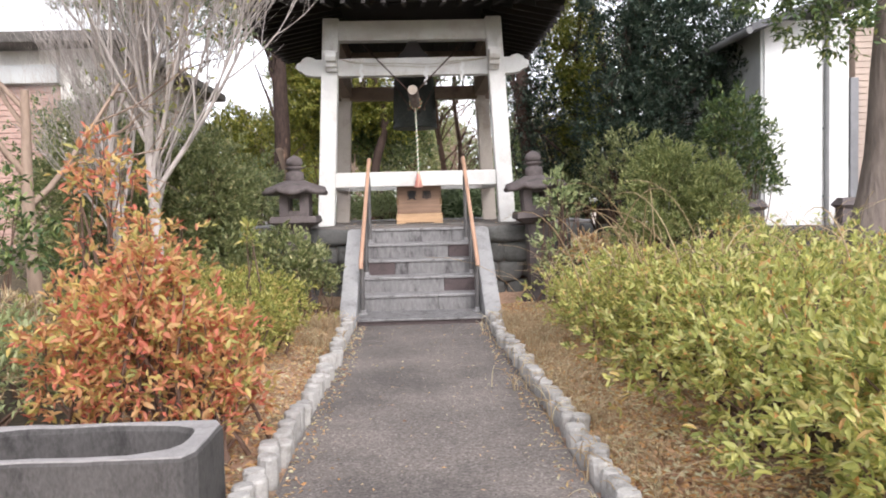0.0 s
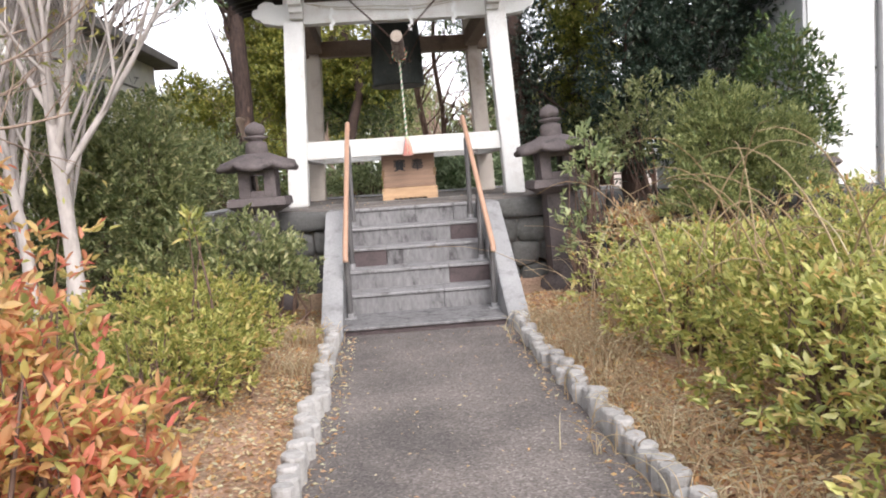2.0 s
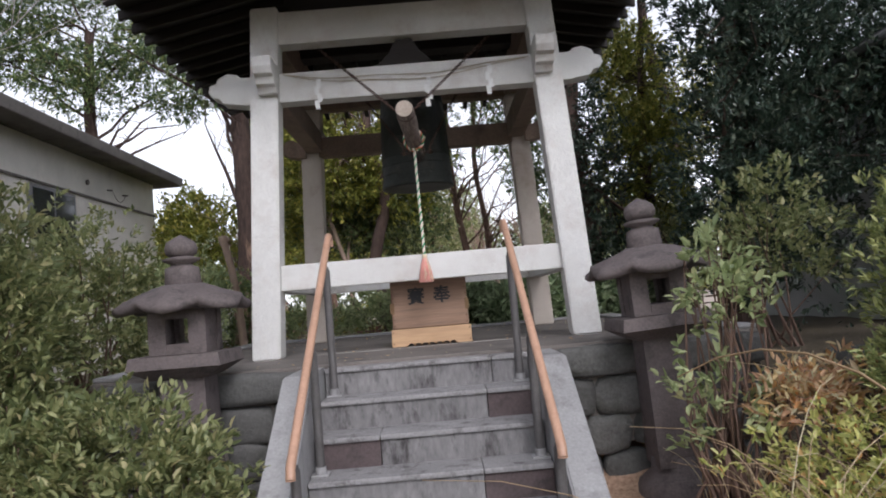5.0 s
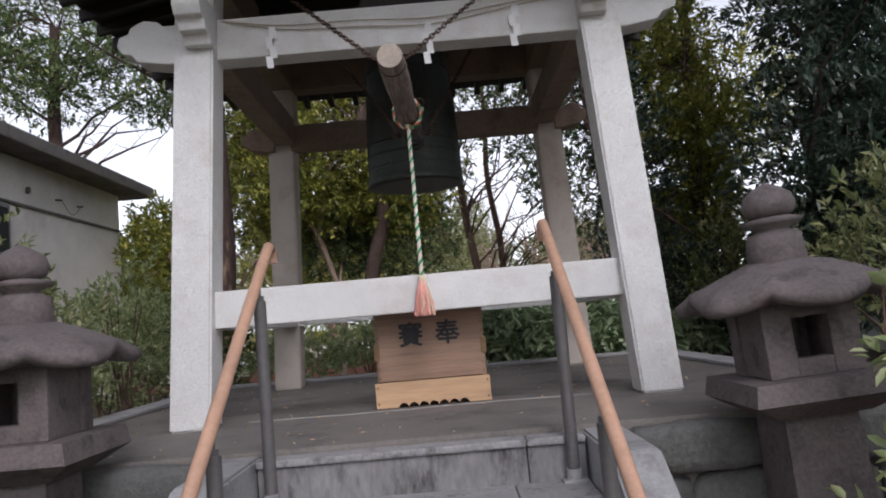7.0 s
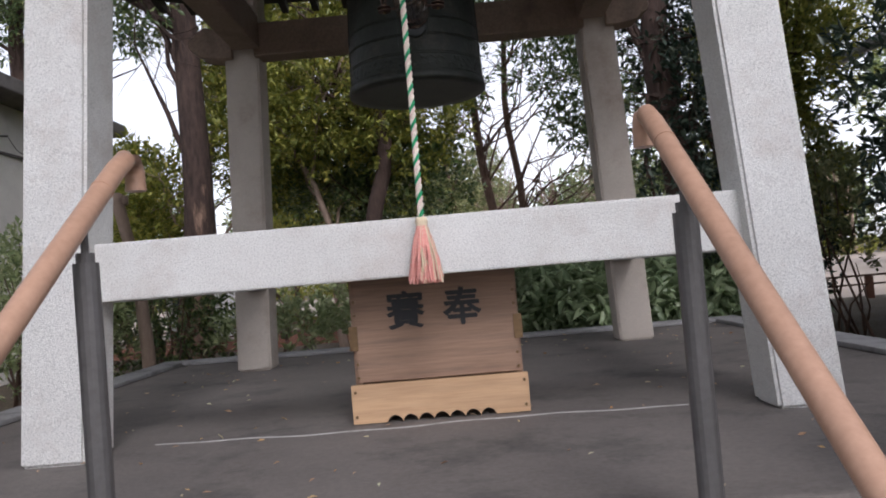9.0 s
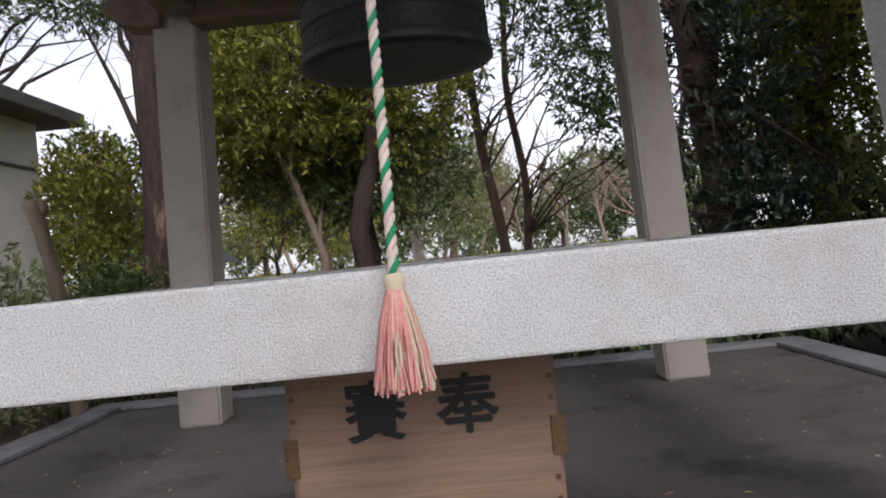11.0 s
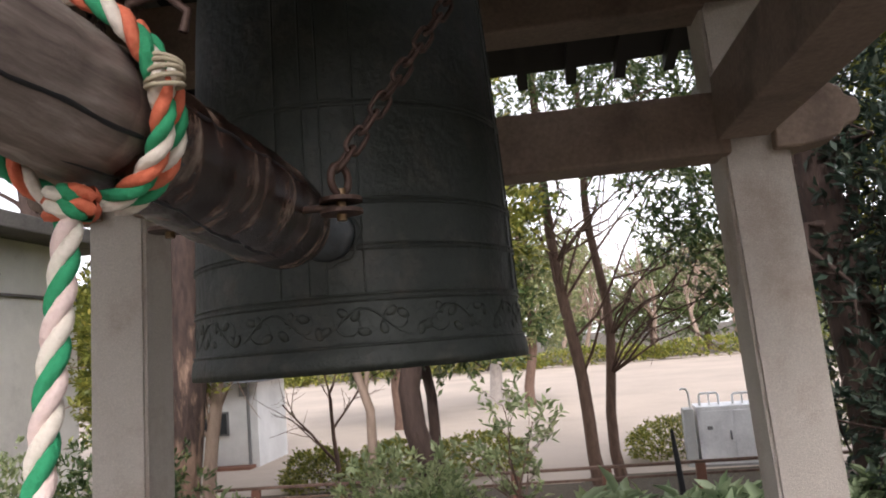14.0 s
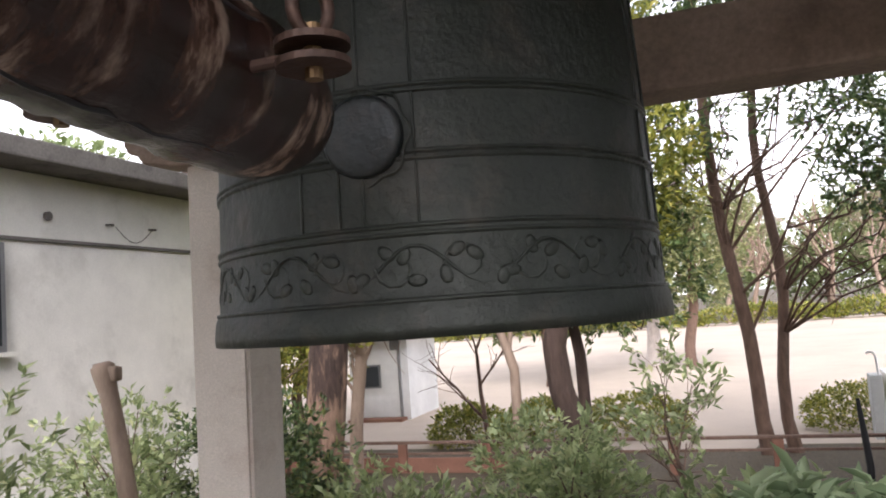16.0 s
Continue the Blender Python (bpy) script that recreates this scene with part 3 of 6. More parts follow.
for sx in (-1, 1):
    for sy in (-1, 1):
        bm = prism(post_at(sx, sy, PZ), post_at(sx, sy, TOP))
        bmesh.ops.bevel(bm, geom=bm.edges[:], offset=0.012, segments=2, affect="EDGES")
        part("post", bm, PAINT if sy < 0 else STAINED_SHADED, tower)


def cloud_end(length, height):
    """Outline of a beam's carved end, from its root outwards."""
    pts = [(0, 0), (0, height)]
    pts += [(length * 0.35, height * 1.0), (length * 0.42, height * 1.12), (length * 0.62, height * 1.18), (length * 0.8, height * 1.02), (length * 0.84, height * 0.86)]
    pts += [(length * 0.97, height * 0.78), (length, height * 0.55), (length * 0.93, height * 0.36), (length * 0.8, height * 0.3), (length * 0.72, height * 0.12), (length * 0.5, height * 0.06), (length * 0.3, 0)]
    return pts


for sy in (-1, 1):
    y = sy * 1.08
    part("lower_rail", box(-1.13, 1.13, sy * 1.255 if sy < 0 else 1.12, -1.12 if sy < 0 else 1.255, 1.493, 1.694, 0.008), PAINT, tower)
    z0, z1 = (3.022, 3.262) if sy < 0 else (2.985, 3.20)
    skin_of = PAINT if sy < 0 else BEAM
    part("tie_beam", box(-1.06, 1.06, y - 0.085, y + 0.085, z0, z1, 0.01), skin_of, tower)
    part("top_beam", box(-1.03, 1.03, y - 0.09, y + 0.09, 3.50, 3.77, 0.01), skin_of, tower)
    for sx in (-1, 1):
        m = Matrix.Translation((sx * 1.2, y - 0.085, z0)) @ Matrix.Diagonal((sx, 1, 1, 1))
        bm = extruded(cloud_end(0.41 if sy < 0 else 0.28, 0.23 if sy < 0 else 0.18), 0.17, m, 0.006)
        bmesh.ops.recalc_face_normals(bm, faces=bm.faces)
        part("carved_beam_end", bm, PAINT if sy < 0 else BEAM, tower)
for sx in (-1, 1):
    x = sx * 1.1
    part("side_rail", box(*sorted((sx * 1.255, sx * 1.12)), -1.13, 1.13, 1.488, 1.688, 0.008), PAINT, tower)
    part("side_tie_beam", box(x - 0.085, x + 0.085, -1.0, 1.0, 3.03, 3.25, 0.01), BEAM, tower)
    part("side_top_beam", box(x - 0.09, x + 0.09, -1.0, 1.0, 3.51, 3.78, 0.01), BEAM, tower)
    for sy in (-1, 1):
        out = [(0, 0.06), (0.06, 0.0), (0.12, 0.0), (0.14, 0.05), (0.2, 0.055), (0.22, 0.11), (0.27, 0.12), (0.3, 0.17), (0.3, 0.25), (0, 0.25)]
        m = Matrix.Translation((x + 0.075, sy * 1.2, 3.06)) @ Matrix.Rotation(math.radians(90 * sy), 4, "Z")
        if sy < 0:
            m = Matrix.Translation((x - 0.075, -1.2, 3.06)) @ Matrix.Rotation(math.radians(-90), 4, "Z")
        part("bracket_nose", extruded(out, 0.15, m, 0.006), PAINT, tower)
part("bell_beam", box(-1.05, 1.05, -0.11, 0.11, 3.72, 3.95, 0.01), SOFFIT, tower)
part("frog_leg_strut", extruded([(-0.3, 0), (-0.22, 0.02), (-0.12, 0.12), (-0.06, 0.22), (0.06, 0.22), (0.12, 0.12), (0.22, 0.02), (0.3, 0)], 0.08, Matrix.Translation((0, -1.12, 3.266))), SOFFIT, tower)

# the roof: soffit boards, rafters, eave boards and tiled slopes, its corners turned up
EZ, YH = 3.79, 2.30
XL, XR = -2.2, 2.0
CORNERS = [(XL, -YH), (XR, -YH), (XR, YH), (XL, YH)]
INNER = [(-1.0, -1.0), (1.0, -1.0), (1.0, 1.0), (-1.0, 1.0)]
RIDGE = [(-0.5, 0.0), (0.5, 0.0), (0.5, 0.0), (-0.5, 0.0)]


def along_side(ring, k, s):
    a, b = ring[k], ring[(k + 1) % 4]
    return a[0] + (b[0] - a[0]) * s, a[1] + (b[1] - a[1]) * s


def curl(s):
    return 0.13 * abs(2 * s - 1) ** 4


def sheet(rows, thick):
    """A curved board: rows of points, given thickness downwards."""
    bm = bmesh.new()
    up = [[bm.verts.new(p) for p in row] for row in rows]
    low = [[bm.verts.new((p[0], p[1], p[2] - thick)) for p in row] for row in rows]
    for g in (up, low):
        for a, b in zip(g, g[1:]):
            for i in range(len(a) - 1):
                bm.faces.new((a[i], a[i + 1], b[i + 1], b[i]))
    rim = up[0] + [r[-1] for r in up[1:]] + up[-1][-2::-1] + [r[0] for r in up[-2:0:-1]]
    rim_low = low[0] + [r[-1] for r in low[1:]] + low[-1][-2::-1] + [r[0] for r in low[-2:0:-1]]
    for i in range(len(rim)):
        bm.faces.new((rim[i], rim[(i + 1) % len(rim)], rim_low[(i + 1) % len(rim)], rim_low[i]))
    bmesh.ops.recalc_face_normals(bm, faces=bm.faces)
    return bm


def slope_point(k, s, t):
    """A point of the tiled slope: s along side k, t from the eave up to the ridge."""
    (ex, ey), (rx, ry) = along_side(CORNERS, k, s), along_side(RIDGE, k, s)
    return ex + (rx - ex) * t, ey + (ry - ey) * t, EZ + 0.13 + curl(s) * (1 - t) ** 2 + 1.5 * (0.72 * t + 0.28 * t * t)


STEPS = [i / 14 for i in range(15)]
roof = part("roof", sheet([[slope_point(0, s, t) for s in STEPS] for t in (0, 0.25, 0.5, 0.75, 1)], 0.05), TILE, tower, "dark grey tiled hipped roof")
for k in range(4):
    if k:
        part("slope", sheet([[slope_point(k, s, t) for s in STEPS] for t in (0, 0.25, 0.5, 0.75, 1)], 0.05), TILE, roof)
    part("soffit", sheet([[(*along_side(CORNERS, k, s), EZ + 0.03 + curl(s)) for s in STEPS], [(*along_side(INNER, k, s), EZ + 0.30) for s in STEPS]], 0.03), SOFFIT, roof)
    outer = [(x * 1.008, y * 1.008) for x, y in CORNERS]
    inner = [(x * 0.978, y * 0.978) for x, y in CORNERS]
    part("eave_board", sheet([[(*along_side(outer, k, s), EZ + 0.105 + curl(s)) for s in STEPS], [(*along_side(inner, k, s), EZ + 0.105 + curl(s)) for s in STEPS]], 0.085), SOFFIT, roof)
    for i in range(17):
        s = 0.03 + 0.94 * i / 16
        (ox, oy), sag = along_side(outer, k, s), curl(s)
        half = 0.026
        if k % 2 == 0:
            reach = max(1.0, abs(ox))
            back = abs(oy) - reach
            ix, iy = ox, math.copysign(reach, oy)
            w = (half, 0)
        else:
            reach = max(1.0, abs(oy))
            back = abs(ox) - reach
            ix, iy = math.copysign(reach, ox), oy
            w = (0, half)
        if back < 0.15:
            continue
        zo, zi = EZ - 0.005 + sag, EZ - 0.005 + sag + (0.27 - sag) * back / 1.3
        ends = [(ox - w[0], oy - w[1], zo), (ox + w[0], oy + w[1], zo), (ix + w[0], iy + w[1], zi), (ix - w[0], iy - w[1], zi)]
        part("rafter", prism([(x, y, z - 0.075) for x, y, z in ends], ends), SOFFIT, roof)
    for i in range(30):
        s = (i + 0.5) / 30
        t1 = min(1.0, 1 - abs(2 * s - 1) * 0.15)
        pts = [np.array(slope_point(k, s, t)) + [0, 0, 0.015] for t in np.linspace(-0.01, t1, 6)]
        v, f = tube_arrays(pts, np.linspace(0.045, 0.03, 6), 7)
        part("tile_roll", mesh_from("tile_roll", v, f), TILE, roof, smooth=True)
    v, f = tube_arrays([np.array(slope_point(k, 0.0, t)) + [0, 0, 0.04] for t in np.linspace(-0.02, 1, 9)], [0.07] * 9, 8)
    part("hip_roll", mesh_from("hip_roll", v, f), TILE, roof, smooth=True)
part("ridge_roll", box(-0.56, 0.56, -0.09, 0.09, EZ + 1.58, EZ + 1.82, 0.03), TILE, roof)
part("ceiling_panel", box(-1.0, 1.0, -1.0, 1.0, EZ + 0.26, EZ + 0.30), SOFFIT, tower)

# ---- platform, steps and their sides ----
platform = part("platform", box(-2.2, 2.2, 10.93, 15.25, 0.3, PZ, 0.015), CONCRETE_D)
tagged(platform, "dark weathered concrete platform under the bell tower", "platform", kind="structure")
part("pale_seam", tubes("pale_seam", [([(x, 12.03 + 0.02 * math.sin(5 * x) + 0.008 * math.sin(17 * x), PZ - 0.003) for x in np.linspace(-1.0, 0.9, 50)], [0.007] * 50, 6)]), EDGING, platform)
stairs = thing("steps", "grey concrete and reddish stone steps with sloping sides", "stairs", 0, 0, 0, kind="structure")
NOSE = [9.70, 9.985, 10.265, 10.55, 10.83]
part("slab", box(-0.655, 0.655, 9.085, 10.3, -0.1, 0.04, 0.004), STEP_RED, stairs)
part("slab_tread", box(-0.658, 0.658, 9.06, 10.3, 0.041, 0.065, 0.007), RISER, stairs)
rng = random.Random(4)
SPLIT = [0.2, 0.28, -0.28, 0.36, 0.42]
for k, y in enumerate(NOSE):
    z0, z1 = 0.065 + 0.175 * k, 0.065 + 0.175 * (k + 1)
    end = 11.0 if k < 4 else 10.95
    s = SPLIT[k]
    red = k in (1, 2, 3)
    for x0, x1 in ((-0.655, s), (s, 0.655)):
        short = (x1 - x0) < 0.655
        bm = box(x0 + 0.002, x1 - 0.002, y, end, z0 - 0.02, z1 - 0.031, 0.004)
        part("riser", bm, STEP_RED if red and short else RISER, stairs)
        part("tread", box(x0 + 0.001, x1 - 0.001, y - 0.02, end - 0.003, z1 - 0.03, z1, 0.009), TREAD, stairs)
for sx in (-1, 1):
    a, b = sorted((sx * 0.66, sx * 0.83))
    side = [(9.02, -0.1), (9.02, 0.10), (10.36, 0.945), (10.97, 0.945), (10.97, -0.1)]
    bm = prism([(a, p, q) for p, q in side], [(b, p, q) for p, q in side])
    bmesh.ops.bevel(bm, geom=bm.edges[:], offset=0.01, segments=2, affect="EDGES")
    part("stringer", bm, CONCRETE, stairs)

# ---- handrails ----
for sx in (-1, 1):
    x = sx * 0.592
    rail = thing("handrail", "tan round handrail on grey steel posts", "handrail", x, 0, 0, "handrails beside the steps")
    a, b = np.array([sx * 0.025, 9.42, 0.645]), np.array([0, 11.0, 1.81])
    d = unit(b - a)
    pts = [a + [0, -0.055, -0.075], a + [0, -0.045, -0.03], a, a + d * 0.06]
    pts += [a + d * s for s in np.linspace(0.1, 1.88, 8)] + [b - d * 0.05, b + [0, 0.01, 0.0], b + [0, 0.045, 0.0], b + [0, 0.06, -0.025], b + [0, 0.06, -0.06]]
    v, f = tube_arrays(pts, [0.023] * len(pts), 16)
    grip = part("grip", mesh_from("grip", v, f), RAIL, rail, smooth=True)
    for end, way in ((pts[0], -1), (pts[-1], -1)):
        part("end_cap", rod(end, np.array(end) + [0, 0, way * 0.006], 0.024, 16), RAIL, grip)
    for s in (0.07, 0.93):
        q = a + (b - a) * s
        part("joint", rod(q - d * 0.003, q + d * 0.003, 0.0245, 16), RAIL, grip)
    for y, foot in ((9.47, 0.065), (10.13, 0.415), (10.80, 0.765)):
        z = a[2] + (y - a[1]) * (b[2] - a[2]) / (b[1] - a[1])
        px = sx * 0.025 * (11.0 - y) / 1.58
        p = part("post", rod((0, y, foot), (0, y, z - 0.09), 0.025, 16), STEEL, rail, smooth=False)
        p.location.x = px
        part("cap", rod((0, y, z - 0.095), (0, y, z - 0.07), 0.018, 12), STEEL, p)
        part("pin", rod((0, y, z - 0.075), (0, y, z - 0.01), 0.008, 8), STEEL, p)
        part("foot_plate", box(-0.05, 0.05, y - 0.05, y + 0.05, foot, foot + 0.012, 0.003), CONCRETE, p)
        part("collar", rod((0, y, foot + 0.012), (0, y, foot + 0.05), 0.031, 16), CONCRETE, p)

# ---- the bell ----
bell = thing("temple_bell", "green-black bronze temple bell with raised bands", "bell", 0.008, 13.12, 2.399)
R = 0.339
prof = [(R - 0.06, 0.0), (R, 0.0), (R + 0.001, 0.012), (R - 0.002, 0.035), (R - 0.008, 0.045), (R - 0.012, 0.12), (R - 0.016, 0.28), (R - 0.025, 0.5), (R - 0.035, 0.72), (R - 0.05, 0.9), (R - 0.085, 1.0), (R - 0.16, 1.07), (0.06, 1.11), (0.0, 1.115)]
part("body", revolved(prof, 72), BRONZE, bell, smooth=True)
part("inside", revolved([(R - 0.06, 0.001), (R - 0.075, 0.3), (R - 0.12, 0.9), (0.0, 1.0)], 48), BRONZE, bell, smooth=True)


def skin(z):
    return float(np.interp(z, [p[1] for p in prof[3:]], [p[0] for p in prof[3:]]))


for z in (0.043, 0.118, 0.128, 0.205, 0.213, 0.285, 0.292, 0.46, 0.468, 0.80, 0.808):
    r = skin(z)
    part("ridge", revolved([(r - 0.004, z - 0.004), (r + 0.0035, z - 0.002), (r + 0.0035, z + 0.002), (r - 0.004, z + 0.004)], 72), BRONZE, bell, smooth=True)
for q in range(4):
    for off in (-0.062, -0.008, 0.024, 0.09):
        ang = -math.pi / 2 + q * math.pi / 2 + off / R
        pts = [((skin(z) + 0.001) * math.cos(ang), (skin(z) + 0.001) * math.sin(ang), z) for z in np.linspace(0.13, 0.8, 12)]
        v, f = tube_arrays(pts, [0.0018] * 12, 6)
        part("upright_band", mesh_from("upright_band", v, f), BRONZE, bell, smooth=True)
for q in (0, 2):
    m = Matrix.Rotation(math.pi * q / 2, 4, "Z") @ Matrix.Translation((0.026, -skin(0.235) + 0.002, 0.235)) @ Matrix.Rotation(radians(90), 4, "X")
    bm = revolved([(0.049, -0.004), (0.049, 0.006), (0.046, 0.0095), (0.042, 0.0105), (0.028, 0.0112), (0.0, 0.0115)], 32)
    bmesh.ops.transform(bm, matrix=m, verts=bm.verts)
    disc = part("striking_boss", bm, BOSS, bell, "rubbed smooth grey striking boss", smooth=True)
    for r in (0.057,):
        v, f = tube_arrays([(r * (1 + 0.05 * math.cos(8 * a)) * math.cos(a), r * (1 + 0.05 * math.cos(8 * a)) * math.sin(a), 0.001) for a in np.linspace(0, 2 * math.pi, 65)], [0.0016] * 65, 6)
        o = part("lotus_ring", mesh_from("lotus_ring", v, f), BRONZE, disc, smooth=True)
        o.matrix_basis = m
# the vine scroll round the lower band
for k in range(26):
    a0 = 2 * math.pi * k / 26
    flip = 1 if k % 2 else -1
    pts, rad = [], []
    for s in np.linspace(0, 1, 14):
        turn = 7.5 * s
        rr = 0.026 * (1 - 0.8 * s)
        u, w = 0.018 - rr * math.cos(turn), flip * rr * math.sin(turn)
        ang = a0 + u / R
        z = 0.081 + w
        r = skin(z) - 0.002
        pts.append((r * math.cos(ang), r * math.sin(ang), z))
        rad.append(0.0034 * (1 - 0.4 * s))
    v, f = tube_arrays(pts, rad, 5)
    part("scroll", mesh_from("scroll", v, f), BRONZE, bell, smooth=True)
pts = [((skin(0.08) - 0.0006) * math.cos(a), (skin(0.08) - 0.0006) * math.sin(a), 0.081 + 0.024 * math.sin(13 * a)) for a in np.linspace(0, 2 * math.pi, 160)]
v, f = tube_arrays(pts, [0.0022] * 160, 5)
part("scroll_stem", mesh_from("scroll_stem", v, f), BRONZE, bell, smooth=True)
for k in range(96):
    a, z = 2 * math.pi * (k + 0.3 * math.sin(k * 2.3)) / 96, 0.081 + 0.02 * math.sin(k * 4.7)
    bm = bmesh.new()
    bmesh.ops.create_uvsphere(bm, u_segments=8, v_segments=5, radius=1)
    m = Matrix.Rotation(a, 4, "Z") @ Matrix.Translation((skin(z), 0, z)) @ Matrix.Rotation(k * 1.9, 4, "X") @ Matrix.Diagonal((0.0016, 0.012, 0.0075, 1))
    bmesh.ops.transform(bm, matrix=m, verts=bm.verts)
    part("scroll_leaf", bm, BRONZE, bell, smooth=True)
pts = [(0.09 * math.cos(a), 0, 1.10 + 0.17 * math.sin(a)) for a in np.linspace(0, math.pi, 12)]
v, f = tube_arrays(pts, [0.028] * 12, 10)
part("hanging_loop", mesh_from("hanging_loop", v, f), BRONZE, bell, smooth=True)

# ---- the striking log, its chains, rope and tassel ----
log = thing("striking_log", "weathered round wooden log hung to strike the bell", "striker log", 0.0, 0, 0)
A, B = np.array([-0.02, 11.30, 2.715]), np.array([0.040, 12.618, 2.614])
lr = np.random.default_rng(3)
ts = np.linspace(0, 1, 90)
pts = [A + (B - A) * s for s in ts]
rad = [0.0645 + 0.0035 * math.sin(9 * s) + 0.0012 * lr.normal() for s in ts]
rad[-1], rad[-2], rad[-3], rad[-4] = 0.046, 0.055, 0.060, 0.064
rad[0], rad[1] = 0.061, 0.064
v, f = tube_arrays(pts, rad, 36)
v = np.array(v)
axis = A + np.clip(((v - A) @ (B - A)) / ((B - A) @ (B - A)), 0, 1)[:, None] * (B - A)
worn = np.array([noise.noise(Vector((p[0] * 14, p[1] * 38, p[2] * 14))) + 0.5 * noise.noise(Vector((p[0] * 45, p[1] * 80, p[2] * 45))) for p in v])
v = v + (v - axis) * (0.03 * worn)[:, None]
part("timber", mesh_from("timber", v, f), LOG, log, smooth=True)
ld = unit(B - A)
# drying cracks along the grain
side, over = np.array([1.0, 0, 0]), unit(np.cross([1.0, 0, 0], ld))
for a0, s0, s1 in ((-0.6, 0.42, 0.72), (-0.15, 0.2, 0.52), (-1.3, 0.55, 0.93), (0.35, 0.6, 0.97), (3.6, 0.3, 0.75), (-2.2, 0.1, 0.5)):
    line = []
    for s in np.linspace(s0, s1, 26):
        a = a0 + 0.06 * math.sin(23 * s + a0) + 0.025 * math.sin(71 * s)
        r = float(np.interp(s, ts, rad)) - 0.0012
        line.append(A + (B - A) * s + r * (side * math.cos(a) + over * math.sin(a)))
    v, f = tube_arrays(line, [0.0026 * math.sin(math.pi * k / 25) + 0.0003 for k in range(26)], 5)
    part("crack", mesh_from("crack", v, f), INK, log)
part("front_end", rod(A - ld * 0.002, A + ld * 0.01, 0.061, 28), LOG_END, log)
part("striking_end", rod(B - ld * 0.01, B + ld * 0.002, 0.047, 28), LOG, log)
for s in (0.075,):
    q = A + (B - A) * s
    part("iron_band", rod(q - ld * 0.006, q + ld * 0.006, 0.0685, 28), IRON, log)
for sx in (-1, 1):
    for s in (0.886,):
        q = A + (B - A) * s + np.array([sx * 0.07, 0, -0.012])
        c = q + [sx * 0.043, 0, 0]
        pl = part("clevis", rod(c + [0, 0, 0.005], c + [0, 0, 0.010], 0.027, 24), IRON, log)
        part("clevis_plate", rod(c + [0, 0, -0.010], c + [0, 0, -0.005], 0.027, 24), IRON, pl)
        part("tongue", rod(q - [sx * 0.012, 0, 0], q + [sx * 0.045, 0, 0], 0.0048, 10), IRON, pl)
        part("bolt", rod(c + [0, 0, -0.018], c + [0, 0, 0.022], 0.0065, 12), BRASS, pl)
        v, f = tube_arrays([c + np.array([0.008 * math.cos(a), 0.012 * math.cos(a), 0.034 + 0.019 * math.sin(a)]) for a in np.linspace(0, 2 * math.pi, 20)], [0.005] * 20, 8)
        part("shackle", mesh_from("shackle", v, f), IRON, pl, smooth=True)
    q = A + (B - A) * 0.075 + np.array([sx * 0.07, 0, 0.02])
    part("eye_bolt", rod(q - [sx * 0.01, 0, 0], q + [sx * 0.02, 0, 0.012], 0.006, 8), IRON, log)


def link_mesh(name, length=0.042, width=0.021, r=0.0034):
    pts = []
    for k in range(17):
        a = 2 * math.pi * k / 16
        pts.append((width / 2 * math.cos(a), 0, (length - width) / 2 * (1 if math.sin(a) >= 0 else -1) * min(1, abs(math.sin(a)) * 4) + width / 2 * math.sin(a)))
    v, f = tube_arrays(pts, [r] * 17, 6)
    me = mesh_from(name, v, f)
    me.polygons.foreach_set("use_smooth", [True] * len(me.polygons))
    me.materials.append(IRON)
    return me


LINK = link_mesh("chain_link")


def chain(a, b):
    a, b = Vector(a), Vector(b)
    t = thing("hanging_chain", "rusty iron chain holding up the log", "chain", *a, group="chains of the striking log")
    n = int((b - a).length / 0.0325)
    q = (b - a).to_track_quat("Z", "Y")
    for k in range(n):
        o = new("chain_link", LINK)
        o.parent = t
        o.matrix_basis = Matrix.Translation((b - a) * ((k + 0.5) / n)) @ q.to_matrix().to_4x4() @ Matrix.Rotation(radians(90 * (k % 2)), 4, "Z")
    return t


for sx in (-1, 1):
    q = A + (B - A) * 0.075
    chain((q[0] + sx * 0.08, q[1], q[2] + 0.03), (sx * 0.72, 12.15, 3.50))
    q = A + (B - A) * 0.886
    chain((q[0] + sx * 0.112, q[1], q[2] + 0.036), (sx * 0.72, 13.02, 3.71))

knot = A + (B - A) * 0.612
foot = np.array([0.033, 11.80, 1.655])
rope = thing("bell_rope", "twisted green, white and pink rope ending in a tassel", "rope", 0, 0, 0)


def strands(centre, phase_per_m, offset, r, mats, names, parent, sides=7):
    c = np.asarray(centre)
    d = np.gradient(c, axis=0)
    d = unit(d)
    ref = np.array([0.93, 0.3, 0.21])
    s = unit(np.cross(d, ref))
    u = np.cross(d, s)
    run = np.concatenate([[0], np.cumsum(np.linalg.norm(np.diff(c, axis=0), axis=1))])
    for k, (mat, nm) in enumerate(zip(mats, names)):
        a = run * phase_per_m + 2 * math.pi * k / len(mats)
        p = c + offset * (np.cos(a)[:, None] * s + np.sin(a)[:, None] * u)
        v, f = tube_arrays(p, [r] * len(p), sides)
        part(nm, mesh_from(nm, v, f), mat, parent, smooth=True)


top = knot + [0.0, 0, -0.083]
cl = [top + (foot - top) * s + np.array([0, 0.03 * math.sin(math.pi * s), 0]) for s in np.linspace(0, 1, 150)]
strands(cl, 88, 0.0057, 0.0063, (ROPE_G, ROPE_W, ROPE_P), ("green_strand", "white_strand", "pink_strand"), rope)
loop = [knot + np.array([0.079 * math.sin(a), 0.034 * math.cos(a), -0.079 * math.cos(a)]) for a in np.linspace(0.1, 2 * math.pi - 0.1, 70)]
